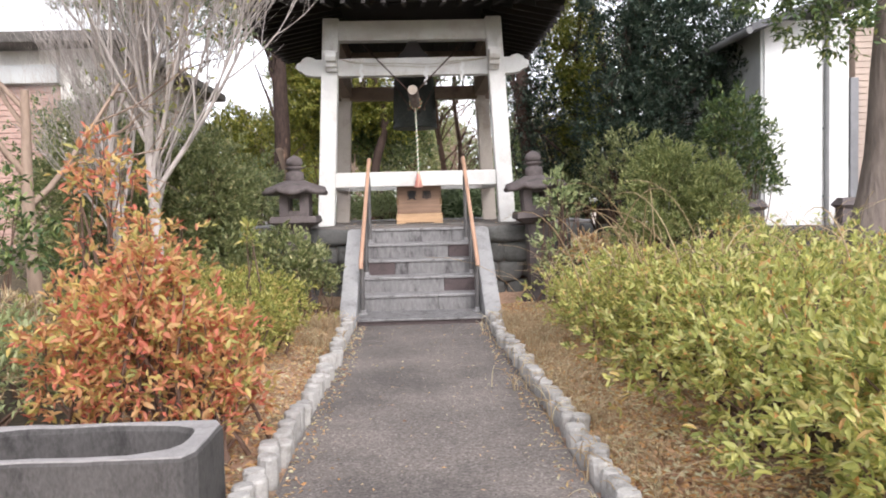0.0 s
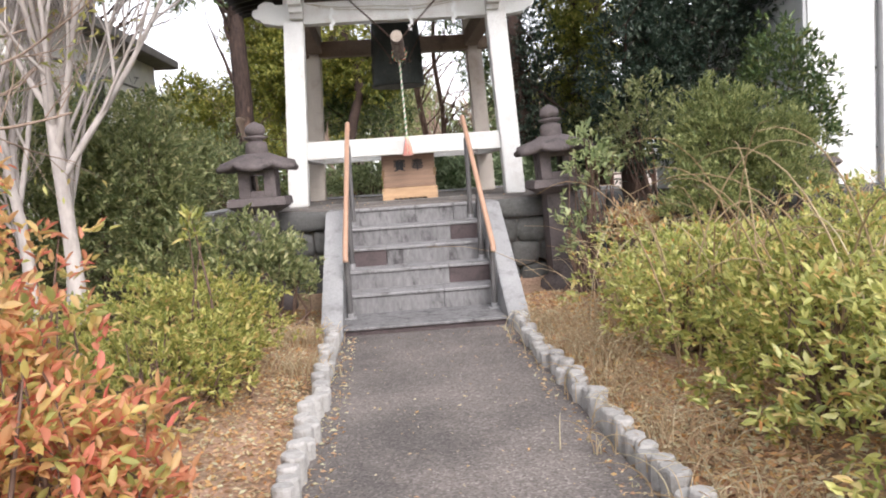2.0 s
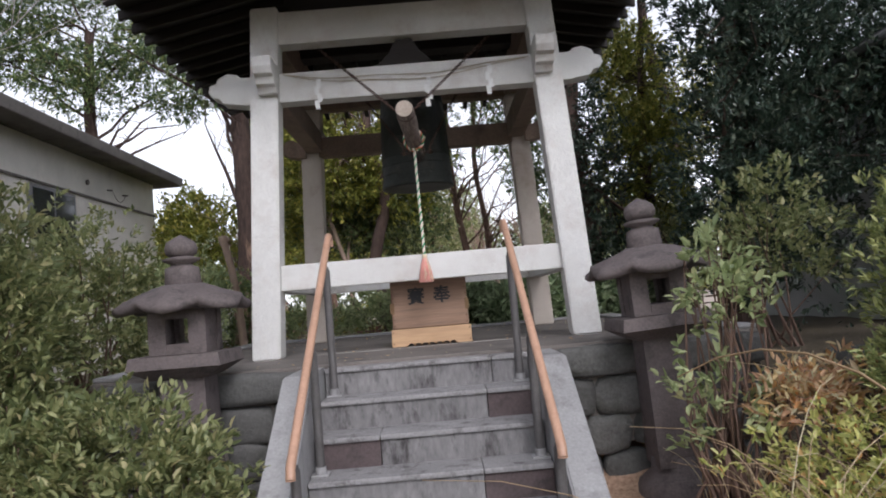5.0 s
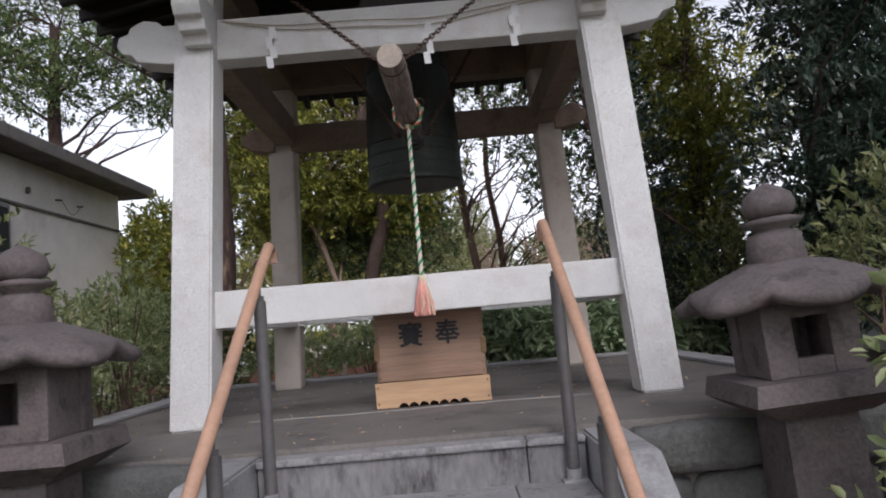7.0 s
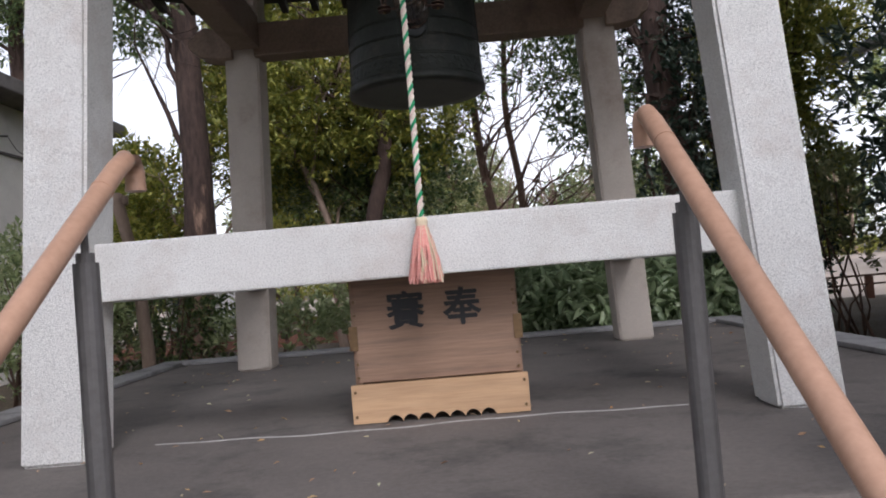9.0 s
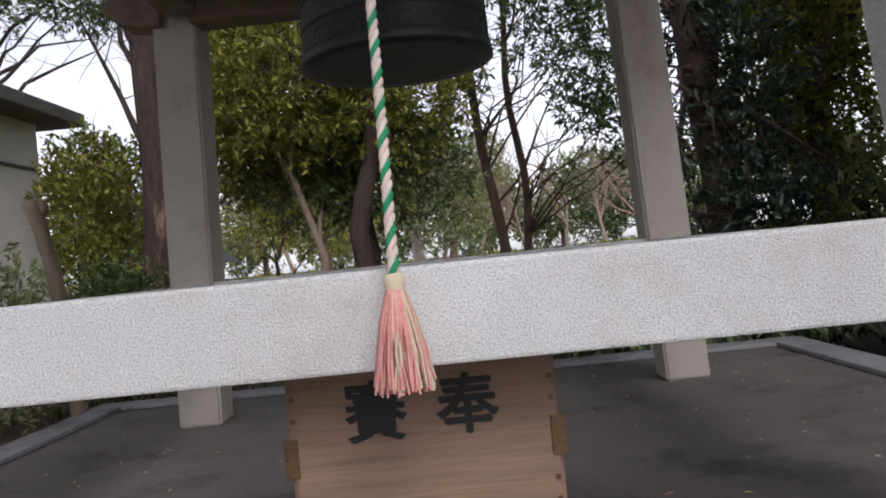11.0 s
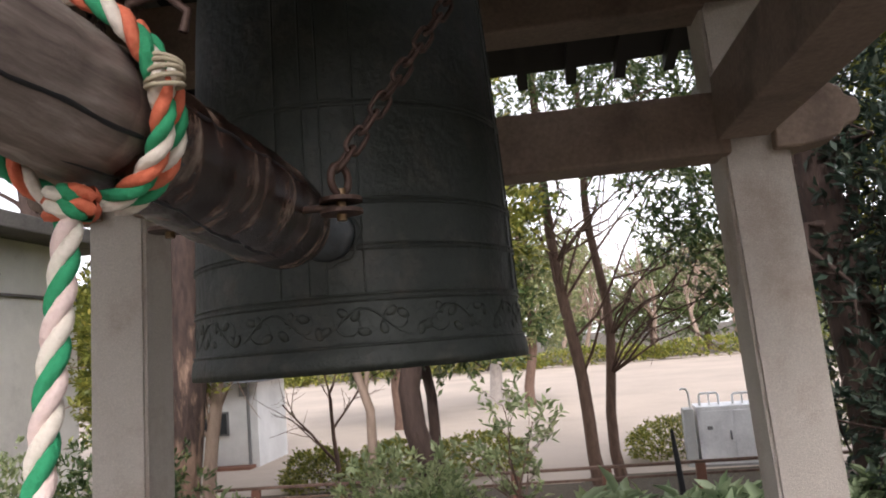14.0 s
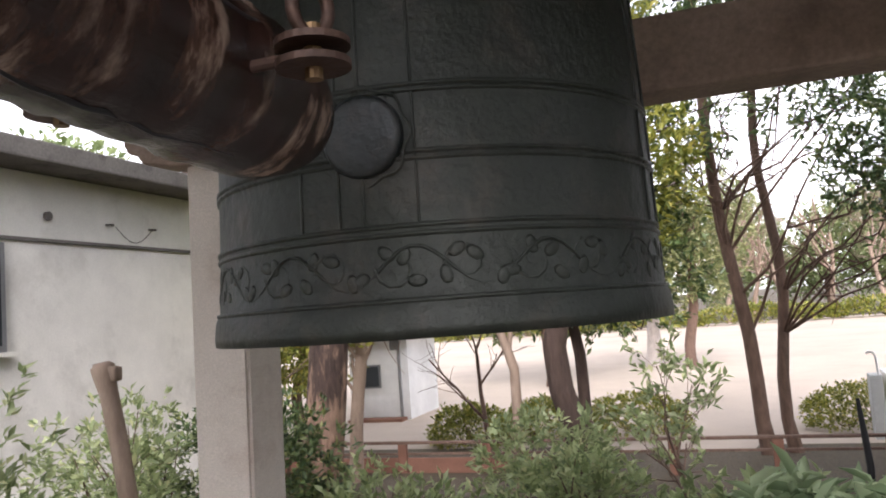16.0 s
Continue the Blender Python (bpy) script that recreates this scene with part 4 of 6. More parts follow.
for dy, part_of in ((0.0, loop), (0.021, loop[:26])):
    strands([p + np.array([0, dy, 0]) for p in part_of], 105, 0.0052, 0.0058, (ROPE_G, ROPE_W, ROPE_R), ("green_strand", "white_strand", "red_strand"), rope)
for k in range(2):
    ring = [top + np.array([0.013 * math.cos(a), 0.013 * math.sin(a), 0.011 * k - 0.008]) for a in np.linspace(0, 2 * math.pi, 24)]
    strands(ring, 90, 0.0048, 0.0055, (ROPE_G, ROPE_W, ROPE_R), ("green_strand", "white_strand", "red_strand"), rope, 6)
wrap = knot + np.array([0.083, 0.0, 0.012])
for k in range(5):
    v, f = tube_arrays([wrap + np.array([0.0145 * math.cos(a), 0.0145 * math.sin(a), 0.005 * (k - 2) + 0.003 * math.sin(a + k)]) for a in np.linspace(0, 2 * math.pi, 18)], [0.0022] * 18, 5)
    part("straw_binding", mesh_from("straw_binding", v, f), STRAW, rope, "straw cord binding", smooth=True)
v, f = tube_arrays([knot + np.array([x, 0.0, z]) for x, z in ((0.05, 0.045), (0.055, 0.075), (0.085, 0.08), (0.105, 0.062), (0.1, 0.045))], [0.004] * 5, 7)
part("staple", mesh_from("staple", v, f), IRON, log, smooth=True)
tas = thing("rope_tassel", "pink and cream cord tassel hanging on the rope", "tassel", *foot)
tr = np.random.default_rng(5)
for nm, mat, count in (("pink_cord", TASSEL_P, 190), ("cream_cord", TASSEL_W, 90)):
    lines = []
    for k in range(count):
        a = tr.random() * 2 * math.pi
        if nm == "cream_cord" and tr.random() < 0.6:
            a = tr.normal() * 0.7
        r = 0.058 * math.sqrt(tr.random())
        end = np.array([r * math.cos(a), r * math.sin(a), -0.17 - 0.02 * tr.random()])
        st = np.array([0.016 * math.cos(a), 0.016 * math.sin(a), 0.0])
        mid = st * 1.3 + (end - st) * 0.35 + [0, 0, 0.0]
        lines.append(([st, mid, (mid + end) / 2 + 0.004 * tr.normal(size=3), end], [0.0025] * 4, 4))
    tagged(part(nm, tubes(nm, lines), mat, tas), kind="stuff")
part("knot", revolved([(0.0, 0.03), (0.017, 0.028), (0.021, 0.012), (0.018, 0.0), (0.021, -0.012), (0.017, -0.03), (0.0, -0.035)], 16), TASSEL_W, tas, smooth=True)
for z in (-0.032, -0.026):
    part("binding", revolved([(0.021, z - 0.003), (0.024, z), (0.021, z + 0.003)], 16), ROPE_W, tas)

# ---- straw cord with paper streamers on the front beam ----
cord = thing("straw_cord", "thin sagging straw cord with folded paper streamers", "sacred cord", 0, 11.985, 0)
for sag in (0.07, 0.11):
    pts = [(x, -0.004, 3.24 - sag * (1 - (x / 1.0) ** 2) - 0.01 * math.sin(7 * x)) for x in np.linspace(-1.0, 1.0, 40)]
    v, f = tube_arrays(pts, [0.0035] * 40, 5)
    part("cord", mesh_from("cord", v, f), STRAW, cord, smooth=True)
for x, z in ((-0.71, 3.15), (0.18, 3.10), (0.68, 3.16)):
    bm = bmesh.new()
    px, w = 0.0, 0.028
    for k in range(4):
        q = [(px - w / 2, 0, -0.045 * k), (px + w / 2, 0, -0.045 * k), (px + w / 2 + 0.004, 0, -0.045 * (k + 1) - 0.008), (px - w / 2 + 0.004, 0, -0.045 * (k + 1) - 0.008)]
        prism([(a, -0.006 - 0.004 * k, b) for a, _, b in q], [(a, -0.0045 - 0.004 * k, b) for a, _, b in q], bm)
        px += 0.016 * (1 if k % 2 else -1)
    o = part("paper_streamer", bm, PAPER, cord)
    o.location = (x, -0.01, z + 0.03)
    o.scale = (1.35, 1, 1.3)

# ---- the offering box ----
offer = thing("offering_box", "pale wooden offering box with inked characters", "offering box", 0.035, 12.13, PZ)
part("front_panel", box(-0.30, 0.305, 0.012, 0.03, 0.15, 0.56, 0.003), CEDAR_OLD, offer, "browned wooden front board")
n = 112
skirt = [(-0.325, 0.145), (-0.325, 0.004)]
for k in range(n + 1):
    x = -0.2 + 0.4 * k / n
    skirt.append((x, 0.004 + 0.024 * abs(math.sin(math.pi * 7 * (x + 0.2) / 0.4)) ** 0.6))
skirt += [(0.325, 0.004), (0.325, 0.145)]
part("skirt_board", extruded(skirt, 0.025, Matrix.Translation((0, -0.012, 0))), CEDAR, offer)
for sx in (-1, 1):
    a, b = sorted((sx * 0.285, sx * 0.312))
    part("side_panel", box(a, b, 0.03, 0.40, 0.002, 0.56, 0.003), CEDAR_OLD, offer)
    part("corner_iron", box(sx * 0.305 - 0.016, sx * 0.305 + 0.016, 0.006, 0.0115, 0.27, 0.36, 0.001), BRASS, offer)
    for z in (0.17, 0.22, 0.40, 0.45):
        part("nail", rod((sx * 0.295, 0.004, z), (sx * 0.295, 0.013, z), 0.006, 8), BRASS, offer)
    for z in (0.03, 0.12):
        part("nail", rod((sx * 0.31, -0.018, z), (sx * 0.31, -0.008, z), 0.006, 8), BRASS, offer)
part("back_panel", box(-0.285, 0.285, 0.375, 0.40, 0.003, 0.56, 0.003), CEDAR_OLD, offer)
part("rim", box(-0.325, 0.325, 0.0, 0.03, 0.561, 0.60, 0.004), CEDAR_OLD, offer)
for k in range(7):
    part("slat", box(-0.28, 0.28, 0.05 + 0.045 * k, 0.075 + 0.045 * k, 0.53, 0.555, 0.003), CEDAR_OLD, offer)


def lettering(text, size, mat, parent, x, y, z):
    c = bpy.data.curves.new("character", "FONT")
    c.body, c.size, c.align_x, c.align_y, c.extrude = text, size, "CENTER", "CENTER", 0.0015
    c.offset = 0.0008
    o = bpy.data.objects.new("character", c)
    scene.collection.objects.link(o)
    me = bpy.data.meshes.new_from_object(o.evaluated_get(bpy.context.evaluated_depsgraph_get()))
    bpy.data.objects.remove(o)
    bm = bmesh.new()
    for k, (dx, dz) in enumerate(((0, 0), (0.003, 0.001), (-0.002, 0.0025), (0.001, -0.0025))):
        old = set(bm.verts)
        bm.from_mesh(me)
        bmesh.ops.translate(bm, verts=[v for v in bm.verts if v not in old], vec=(dx, dz, 0.0004 * k))
    ob = part("character", bm, mat, parent)
    ob.matrix_basis = pose(x, y, z, 90, 0, 0)
    return ob


lettering("\u8cfd", 0.145, INK, offer, -0.105, 0.010, 0.395)
lettering("\u5949", 0.145, INK, offer, 0.105, 0.010, 0.395)


# ---- masonry of the platform's front ----
def rough_block(x0, x1, y0, y1, z0, z1, seed, amount=0.02, cuts=3):
    bm = bmesh.new()
    bmesh.ops.create_cube(bm, size=1)
    bmesh.ops.subdivide_edges(bm, edges=bm.edges[:], cuts=cuts, use_grid_fill=True)
    c, h = Vector(((x0 + x1) / 2, (y0 + y1) / 2, (z0 + z1) / 2)), Vector((x1 - x0, y1 - y0, z1 - z0))
    for v in bm.verts:
        u = v.co * 2
        n = (sum(abs(a) ** 7 for a in u)) ** (1 / 7)
        v.co = Vector([v.co[i] / max(n, 0.6) * h[i] for i in range(3)])
        v.co += c + noise.noise_vector((v.co + c) * 6 + Vector((seed * 3.1, 0, 0))) * amount
    return bm


br = random.Random(11)
for sx in (-1, 1):
    x = 0.835
    k = 0
    while x < 2.15:
        w = min(br.uniform(0.55, 0.8), 2.22 - x)
        a, b = sorted((sx * x, sx * (x + w - 0.012)))
        part("cap_stone", rough_block(a, b, 10.84, 11.02, 0.745, 0.945, k + 5 * sx, 0.014), STONE, platform, smooth=True)
        x += w
        k += 1
    for row, (z0, z1) in enumerate(((-0.05, 0.24), (0.25, 0.49), (0.50, 0.735))):
        x = 0.835 - 0.12 * row
        while x < 2.15:
            w = br.uniform(0.28, 0.5)
            a, b = max(0.835, x), min(2.2, x + w - 0.012)
            if b - a > 0.08:
                p, q = sorted((sx * a, sx * b))
                part("stone", rough_block(p, q, 10.88, 11.03, z0 + br.uniform(-0.02, 0.02), z1, br.randint(0, 999), 0.03), STONE, platform, smooth=True)
            x += w
    part("kerb", box(*sorted((sx * 2.0, sx * 2.2)), 10.95, 15.25, PZ + 0.002, PZ + 0.03, 0.008), CONCRETE, platform)
part("kerb", box(-2.0, 2.0, 15.06, 15.25, PZ + 0.002, PZ + 0.03, 0.008), CONCRETE, platform)

# ---- edging stakes along the path ----
edging = thing("edging", "rows of short round concrete edging stakes", "edging", 0, 0, 0, kind="structure")
STAKES = []
for k in range(4):
    bm = revolved([(0.047, 0.0), (0.047, 0.308), (0.041, 0.319), (0.0, 0.321)], 11, lambda a, z, k=k: 1 + 0.05 * math.sin(2 * math.pi * a * 2 + k) + 0.03 * math.sin(6.28 * a * 3 + 2 * k))
    me = bpy.data.meshes.new("stake")
    bm.to_mesh(me)
    bm.free()
    me.materials.append(EDGING)
    STAKES.append(me)
er = random.Random(8)
for sx, base in ((-1, -0.715), (1, 0.735)):
    y = 1.2
    while y < 9.02:
        o = new("stake", STAKES[er.randrange(4)])
        o.parent = edging
        o.matrix_basis = pose(base + 0.02 * math.sin(y * 1.3 + sx) + er.uniform(-0.012, 0.012), y, -0.215 + er.uniform(-0.022, 0.022), er.uniform(-5, 5), er.uniform(-5, 5), er.uniform(0, 360))
        y += er.uniform(0.092, 0.104)

# ---- stone lanterns ----
def lantern():
    t = thing("stone_lantern", "weathered grey stone lantern with wide curved roof", "stone lantern", -1.47, 10.66, 0.05, "lanterns beside the steps")

    def soft(bm, amount, scale=9):
        for v in bm.verts:
            v.co += noise.noise_vector(v.co * scale) * amount
        return bm
    part("pedestal", soft(revolved([(0.27, -0.1), (0.28, 0.0), (0.26, 0.05), (0.17, 0.12), (0.165, 0.2)], 24), 0.008), LANTERN, t, smooth=True)
    part("shaft", soft(prism([(-.155, -.155, 0.15), (.155, -.155, 0.15), (.155, .155, 0.15), (-.155, .155, 0.15)], [(-.135, -.135, 0.96), (.135, -.135, 0.96), (.135, .135, 0.96), (-.135, .135, 0.96)]), 0.004), LANTERN, t)
    bm = prism([(-.17, -.17, 0.93), (.17, -.17, 0.93), (.17, .17, 0.93), (-.17, .17, 0.93)], [(-.28, -.28, 1.0), (.28, -.28, 1.0), (.28, .28, 1.0), (-.28, .28, 1.0)])
    prism([(-.28, -.28, 1.0), (.28, -.28, 1.0), (.28, .28, 1.0), (-.28, .28, 1.0)], [(-.265, -.265, 1.075), (.265, -.265, 1.075), (.265, .265, 1.075), (-.265, .265, 1.075)], bm)
    part("middle_slab", bm, LANTERN, t)
    for a in (-1, 1):
        for b in (-1, 1):
            part("corner_post", soft(box(*sorted((a * .175, a * .066)), *sorted((b * .175, b * .085)), 1.076, 1.36, 0.006), 0.003), LANTERN, t)
    for a in (-1, 1):
        for z0, z1 in ((1.076, 1.14), (1.29, 1.36)):
            part("window_frame", box(-.066, .066, *sorted((a * .17, a * .1)), z0, z1, 0.003), LANTERN, t)
        part("side_panel", box(*sorted((a * .165, a * .10)), -.085, .085, 1.076, 1.36, 0.003), LANTERN, t)
    # the roof: six flared corners
    bm = bmesh.new()
    rings = []
    for r, z, lift in ((0.27, 1.345, 0.0), (0.40, 1.325, 0.05), (0.425, 1.345, 0.055), (0.42, 1.372, 0.055), (0.36, 1.412, 0.03), (0.265, 1.452, 0.012), (0.185, 1.486, 0.0), (0.125, 1.502, 0.0), (0.0, 1.505, 0)):
        ring = []
        for k in range(48):
            a = 2 * math.pi * k / 48
            s = abs((k % 8) - 4) / 4
            flat = math.cos(math.pi / 6) / math.cos(((a + math.pi / 6) % (math.pi / 3)) - math.pi / 6)
            f = 1 if r < 0.13 else flat
            ring.append(bm.verts.new((r * f * math.cos(a), r * f * math.sin(a), z + lift * s ** 2.5 * 0.9)))
        rings.append(ring)
    for a, b in zip(rings, rings[1:]):
        for k in range(48):
            bm.faces.new((a[k], a[(k + 1) % 48], b[(k + 1) % 48], b[k]))
    bm.faces.new(rings[0][::-1])
    bmesh.ops.remove_doubles(bm, verts=bm.verts, dist=1e-5)
    bmesh.ops.recalc_face_normals(bm, faces=bm.faces)
    part("roof", soft(bm, 0.006), LANTERN, t, smooth=True)
    part("neck", soft(revolved([(0.108, 1.49), (0.112, 1.5), (0.106, 1.56), (0.102, 1.605), (0.07, 1.618), (0.065, 1.628), (0.105, 1.645), (0.118, 1.662), (0.07, 1.675)], 24), 0.003), LANTERN, t, smooth=True)
    part("finial", soft(revolved([(0.06, 1.67), (0.092, 1.69), (0.102, 1.725), (0.088, 1.765), (0.05, 1.79), (0.02, 1.805), (0.0, 1.815)], 24), 0.003), LANTERN, t, smooth=True)
    return t


lan = lantern()
twin = copy_thing(lan, pose(1.53, 10.70, 0.05, 0, 3.2, 180))

# ---- the stone trough beside the path ----
trough = thing("stone_trough", "weathered empty stone water trough with rounded basin", "stone trough", -1.36, 4.13, 0.0)
bm = bmesh.new()
O, I = [], []
W, D, H = 0.53, 0.245, 0.345
for k in range(48):
    a = 2 * math.pi * (k + 0.5) / 48
    c, s_ = math.cos(a), math.sin(a)
    m = max(abs(c) / W, abs(s_) / D)
    O.append((c / m, s_ / m))
    p = (abs(c / (W - 0.085)) ** 4 + abs(s_ / (D - 0.045)) ** 4) ** (-1 / 4)
    I.append((c * p, s_ * p))
rings = [[bm.verts.new((x, y, -0.1)) for x, y in O], [bm.verts.new((x, y, H - 0.012)) for x, y in O], [bm.verts.new((x * 0.985, y * 0.97, H)) for x, y in O], [bm.verts.new((x, y, H)) for x, y in I],
         [bm.verts.new((x * 0.97, y * 0.95, H - 0.02)) for x, y in I], [bm.verts.new((x * 0.94, y * 0.9, 0.06)) for x, y in I], [bm.verts.new((x * 0.6, y * 0.5, 0.02)) for x, y in I]]
for a, b in zip(rings, rings[1:]):
    for k in range(48):
        bm.faces.new((a[k], a[(k + 1) % 48], b[(k + 1) % 48], b[k]))
bm.faces.new(rings[-1])
bm.faces.new(rings[0][::-1])
bmesh.ops.recalc_face_normals(bm, faces=bm.faces)
for v in bm.verts:
    v.co += noise.noise_vector(v.co * 11) * 0.004
part("basin", bm, TROUGH, trough, "dark water-stained stone with shade coloured in")
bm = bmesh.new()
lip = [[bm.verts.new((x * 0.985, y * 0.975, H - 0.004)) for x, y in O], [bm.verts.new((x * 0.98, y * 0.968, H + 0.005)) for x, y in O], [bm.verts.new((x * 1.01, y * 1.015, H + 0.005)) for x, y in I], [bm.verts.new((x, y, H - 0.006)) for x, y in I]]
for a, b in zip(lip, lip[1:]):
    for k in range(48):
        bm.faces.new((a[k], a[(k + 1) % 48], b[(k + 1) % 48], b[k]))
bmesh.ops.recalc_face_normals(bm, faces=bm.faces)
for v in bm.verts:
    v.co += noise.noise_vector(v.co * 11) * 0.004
part("rim", bm, RIM, trough, "pale worn stone rim with light coloured in")

# ---- low stone wall and posts at the right ----
wall_low = thing("wall_low", "low dark stone garden wall with flat coping", "garden wall", 0, 0, 0, kind="structure")
x = 2.24
k = 0
while x < 8:
    w = br.uniform(0.7, 1.1)
    part("coping_stone", rough_block(x, x + w - 0.01, 9.92, 10.2, 0.72, 0.88, k + 70, 0.01), STONE, wall_low, smooth=True)
    x += w
    k += 1
x = 2.24
while x < 8:
    w = br.uniform(0.35, 0.6)
    part("stone", rough_block(x, x + w - 0.012, 9.96, 10.18, 0.15, 0.715, k + 90, 0.025), STONE, wall_low, smooth=True)
    x += w
    k += 1


def garden_post(x, y):
    t = thing("stone_post", "short grey stone post with a faceted cap", "stone post", x, y, 0.86, "stone posts on the low wall")
    part("stem", prism([(-.1, -.1, -.02), (.1, -.1, -.02), (.1, .1, -.02), (-.1, .1, -.02)], [(-.085, -.085, 0.2), (.085, -.085, 0.2), (.085, .085, 0.2), (-.085, .085, 0.2)]), LANTERN, t)
    bm = prism([(-.08, -.08, 0.2), (.08, -.08, 0.2), (.08, .08, 0.2), (-.08, .08, 0.2)], [(-.125, -.125, 0.245), (.125, -.125, 0.245), (.125, .125, 0.245), (-.125, .125, 0.245)])
    prism([(-.125, -.125, 0.246), (.125, -.125, 0.246), (.125, .125, 0.246), (-.125, .125, 0.246)], [(-.07, -.07, 0.33), (.07, -.07, 0.33), (.07, .07, 0.33), (-.07, .07, 0.33)], bm)
    part("cap", bm, LANTERN, t)


garden_post(3.90, 10.06)
garden_post(5.0, 10.06)

# ---- house behind at the left ----
house = thing("house", "cream-rendered flat-roofed house with a dark eave", "house", 0, 0, 0)
part("wall", box(-12, -4.95, 14.0, 19.9, 0.0, 3.86), WALL, house)
part("roof", box(-12.5, -4.55, 13.4, 20.4, 3.87, 4.04, 0.02), EAVE, house, "dark weathered roof slab with deep eaves")
part("moulding", box(-4.949, -4.925, 14.0, 19.9, 3.27, 3.30), EAVE, house)
win = part("window", box(-4.949, -4.90, 15.5, 16.72, 2.36, 3.24, 0.004), FRAME, house, "dark aluminium-framed window")
GLASS, gn, gl, gb = material("dark_window_glass", 0.08)
gb.inputs["Base Color"].default_value = (0.03, 0.035, 0.04, 1)
for a, b in ((15.55, 16.08), (16.13, 16.67)):
    part("pane", box(-4.899, -4.893, a, b, 2.41, 3.19), GLASS, win)
part("sill", box(-4.949, -4.86, 15.45, 16.77, 2.32, 2.355, 0.004), WALL, house)
part("vent", rod((-4.95, 17.2, 3.5), (-4.92, 17.2, 3.5), 0.04, 12), EAVE, house)
for y in (17.9, 18.5):
    part("cable_hook", rod((-4.95, y, 3.48), (-4.86, y, 3.47), 0.012, 6), EAVE, house)
part("cable", tubes("cable", [([(-4.88, 17.95 + 0.5 * s, 3.46 - 0.14 * math.sin(3.1 * s)) for s in np.linspace(0, 1, 12)], [0.005] * 12, 4)]), EAVE, house)
shut = part("roller_shutter", box(-9.6, -5.66, 13.985, 13.999, 0.0, 3.3), SHUTTER, house, "pinkish brown ribbed roller shutter")
for k in range(36):
    z = 0.03 + 0.09 * k
    part("slat", box(-9.6, -5.66, 13.945, 13.984, z, z + 0.078, 0.006), SHUTTER, shut)
part("corner_pillar", box(-5.64, -4.94, 13.9, 13.998, 0, 3.86, 0.01), WALL, house)
part("shutter_box", box(-9.7, -5.65, 13.8, 13.998, 3.31, 3.6, 0.01), WALL_GREY, house)

# ---- white building at the right ----
store = thing("outbuilding", "white-walled building with grey side and drain pipe", "building", 0, 0, 0)
part("wall", box(5.16, 6.42, 12.5, 18, 0.4, 3.8), WALL_WHITE, store, "white painted front wall")
part("side_wall", box(5.11, 5.158, 12.53, 18, 0.4, 3.7), WALL_GREY, store, "pale grey side wall")
part("pipe", rod((6.07, 12.46, 0.4), (6.07, 12.46, 3.8), 0.035, 12), PIPE, store, "grey drain pipe")
for z in (1.2, 2.2, 3.2):
    part("pipe_clip", box(6.03, 6.11, 12.45, 12.5, z, z + 0.03), PIPE, store)
part("door_frame", box(6.43, 6.55, 12.46, 12.6, 0.4, 2.95, 0.006), FRAME, store, "grey metal frame")
rear = part("siding_wall", box(6.56, 12, 12.6, 18, 0.4, 3.7), SIDING, store, "tan ribbed siding")
for k in range(34):
    part("board", box(6.56, 12, 12.575, 12.599, 0.45 + 0.095 * k, 0.535 + 0.095 * k, 0.004), SIDING, rear)
bm = prism([(4.75, 12.0, 3.55), (4.75, 18.5, 3.55), (4.75, 18.5, 3.65), (4.75, 12.0, 3.65)], [(9, 12.0, 5.0), (9, 18.5, 5.0), (9, 18.5, 5.1), (9, 12.0, 5.1)])
part("roof", bm, TILE, store, "grey sloping roof")
part("gutter", rod((4.72, 12.0, 3.56), (4.72, 18.5, 3.56), 0.05, 10), PIPE, store)

# ---- sand ground, low fence, kiosk and vehicle behind ----
sand = part("plaza", box(-60, 60, 21.8, 60, 0.2, 0.556), SAND)
tagged(sand, "pale bare sand of an open square", "sand", kind="structure")
fence = thing("fence", "low brown timber fence with a grey-brown top rail", "fence", 0, 20.2, 0.55)
part("top_rail", box(-6, 9, -0.03, 0.03, 0.42, 0.45, 0.006), BARK_B, fence, "grey-brown timber top rail")
for k in range(16):
    part("post", box(-6 + k * 0.98, -5.9 + k * 0.98, -0.03, 0.03, 0, 0.418, 0.005), RUST_RED, fence)
for k in range(15):
    part("lower_rail", box(-5.89 + k * 0.98, -5.03 + k * 0.98, -0.015, 0.015, 0.30, 0.325, 0.004), BARK_B, fence)
for k in range(5):
    part("board", box(-5.89 + k * 0.98, -5.03 + k * 0.98, -0.015, 0.015, -0.1, 0.27, 0.004), RUST_RED, fence)
kiosk = thing("kiosk", "small white hut with a grey tiled roof", "hut", -5.15, 25.6, 0.55)
part("wall", box(-0.8, 0.36, -0.6, 0.9, -0.1, 1.55), WALL_WHITE, kiosk)
part("roof", prism([(-1.1, -0.95, 1.5), (0.66, -0.95, 1.5), (0.66, 1.2, 1.5), (-1.1, 1.2, 1.5)], [(-0.45, 0.05, 2.1), (0.05, 0.05, 2.1), (0.05, 0.2, 2.1), (-0.45, 0.2, 2.1)]), TILE, kiosk, "grey tiled hipped roof")
kw = part("window", box(-0.66, -0.18, -0.63, -0.6, 0.58, 1.0), FRAME, kiosk)
part("pane", box(-0.63, -0.21, -0.636, -0.63, 0.61, 0.97), GLASS, kw)
part("pipe", rod((0.2, -0.63, 0), (0.2, -0.63, 1.5), 0.03, 8), PIPE, kiosk)
part("meter_box", box(0.05, 0.22, -0.66, -0.6, 1.25, 1.42, 0.005), FRAME, kiosk)
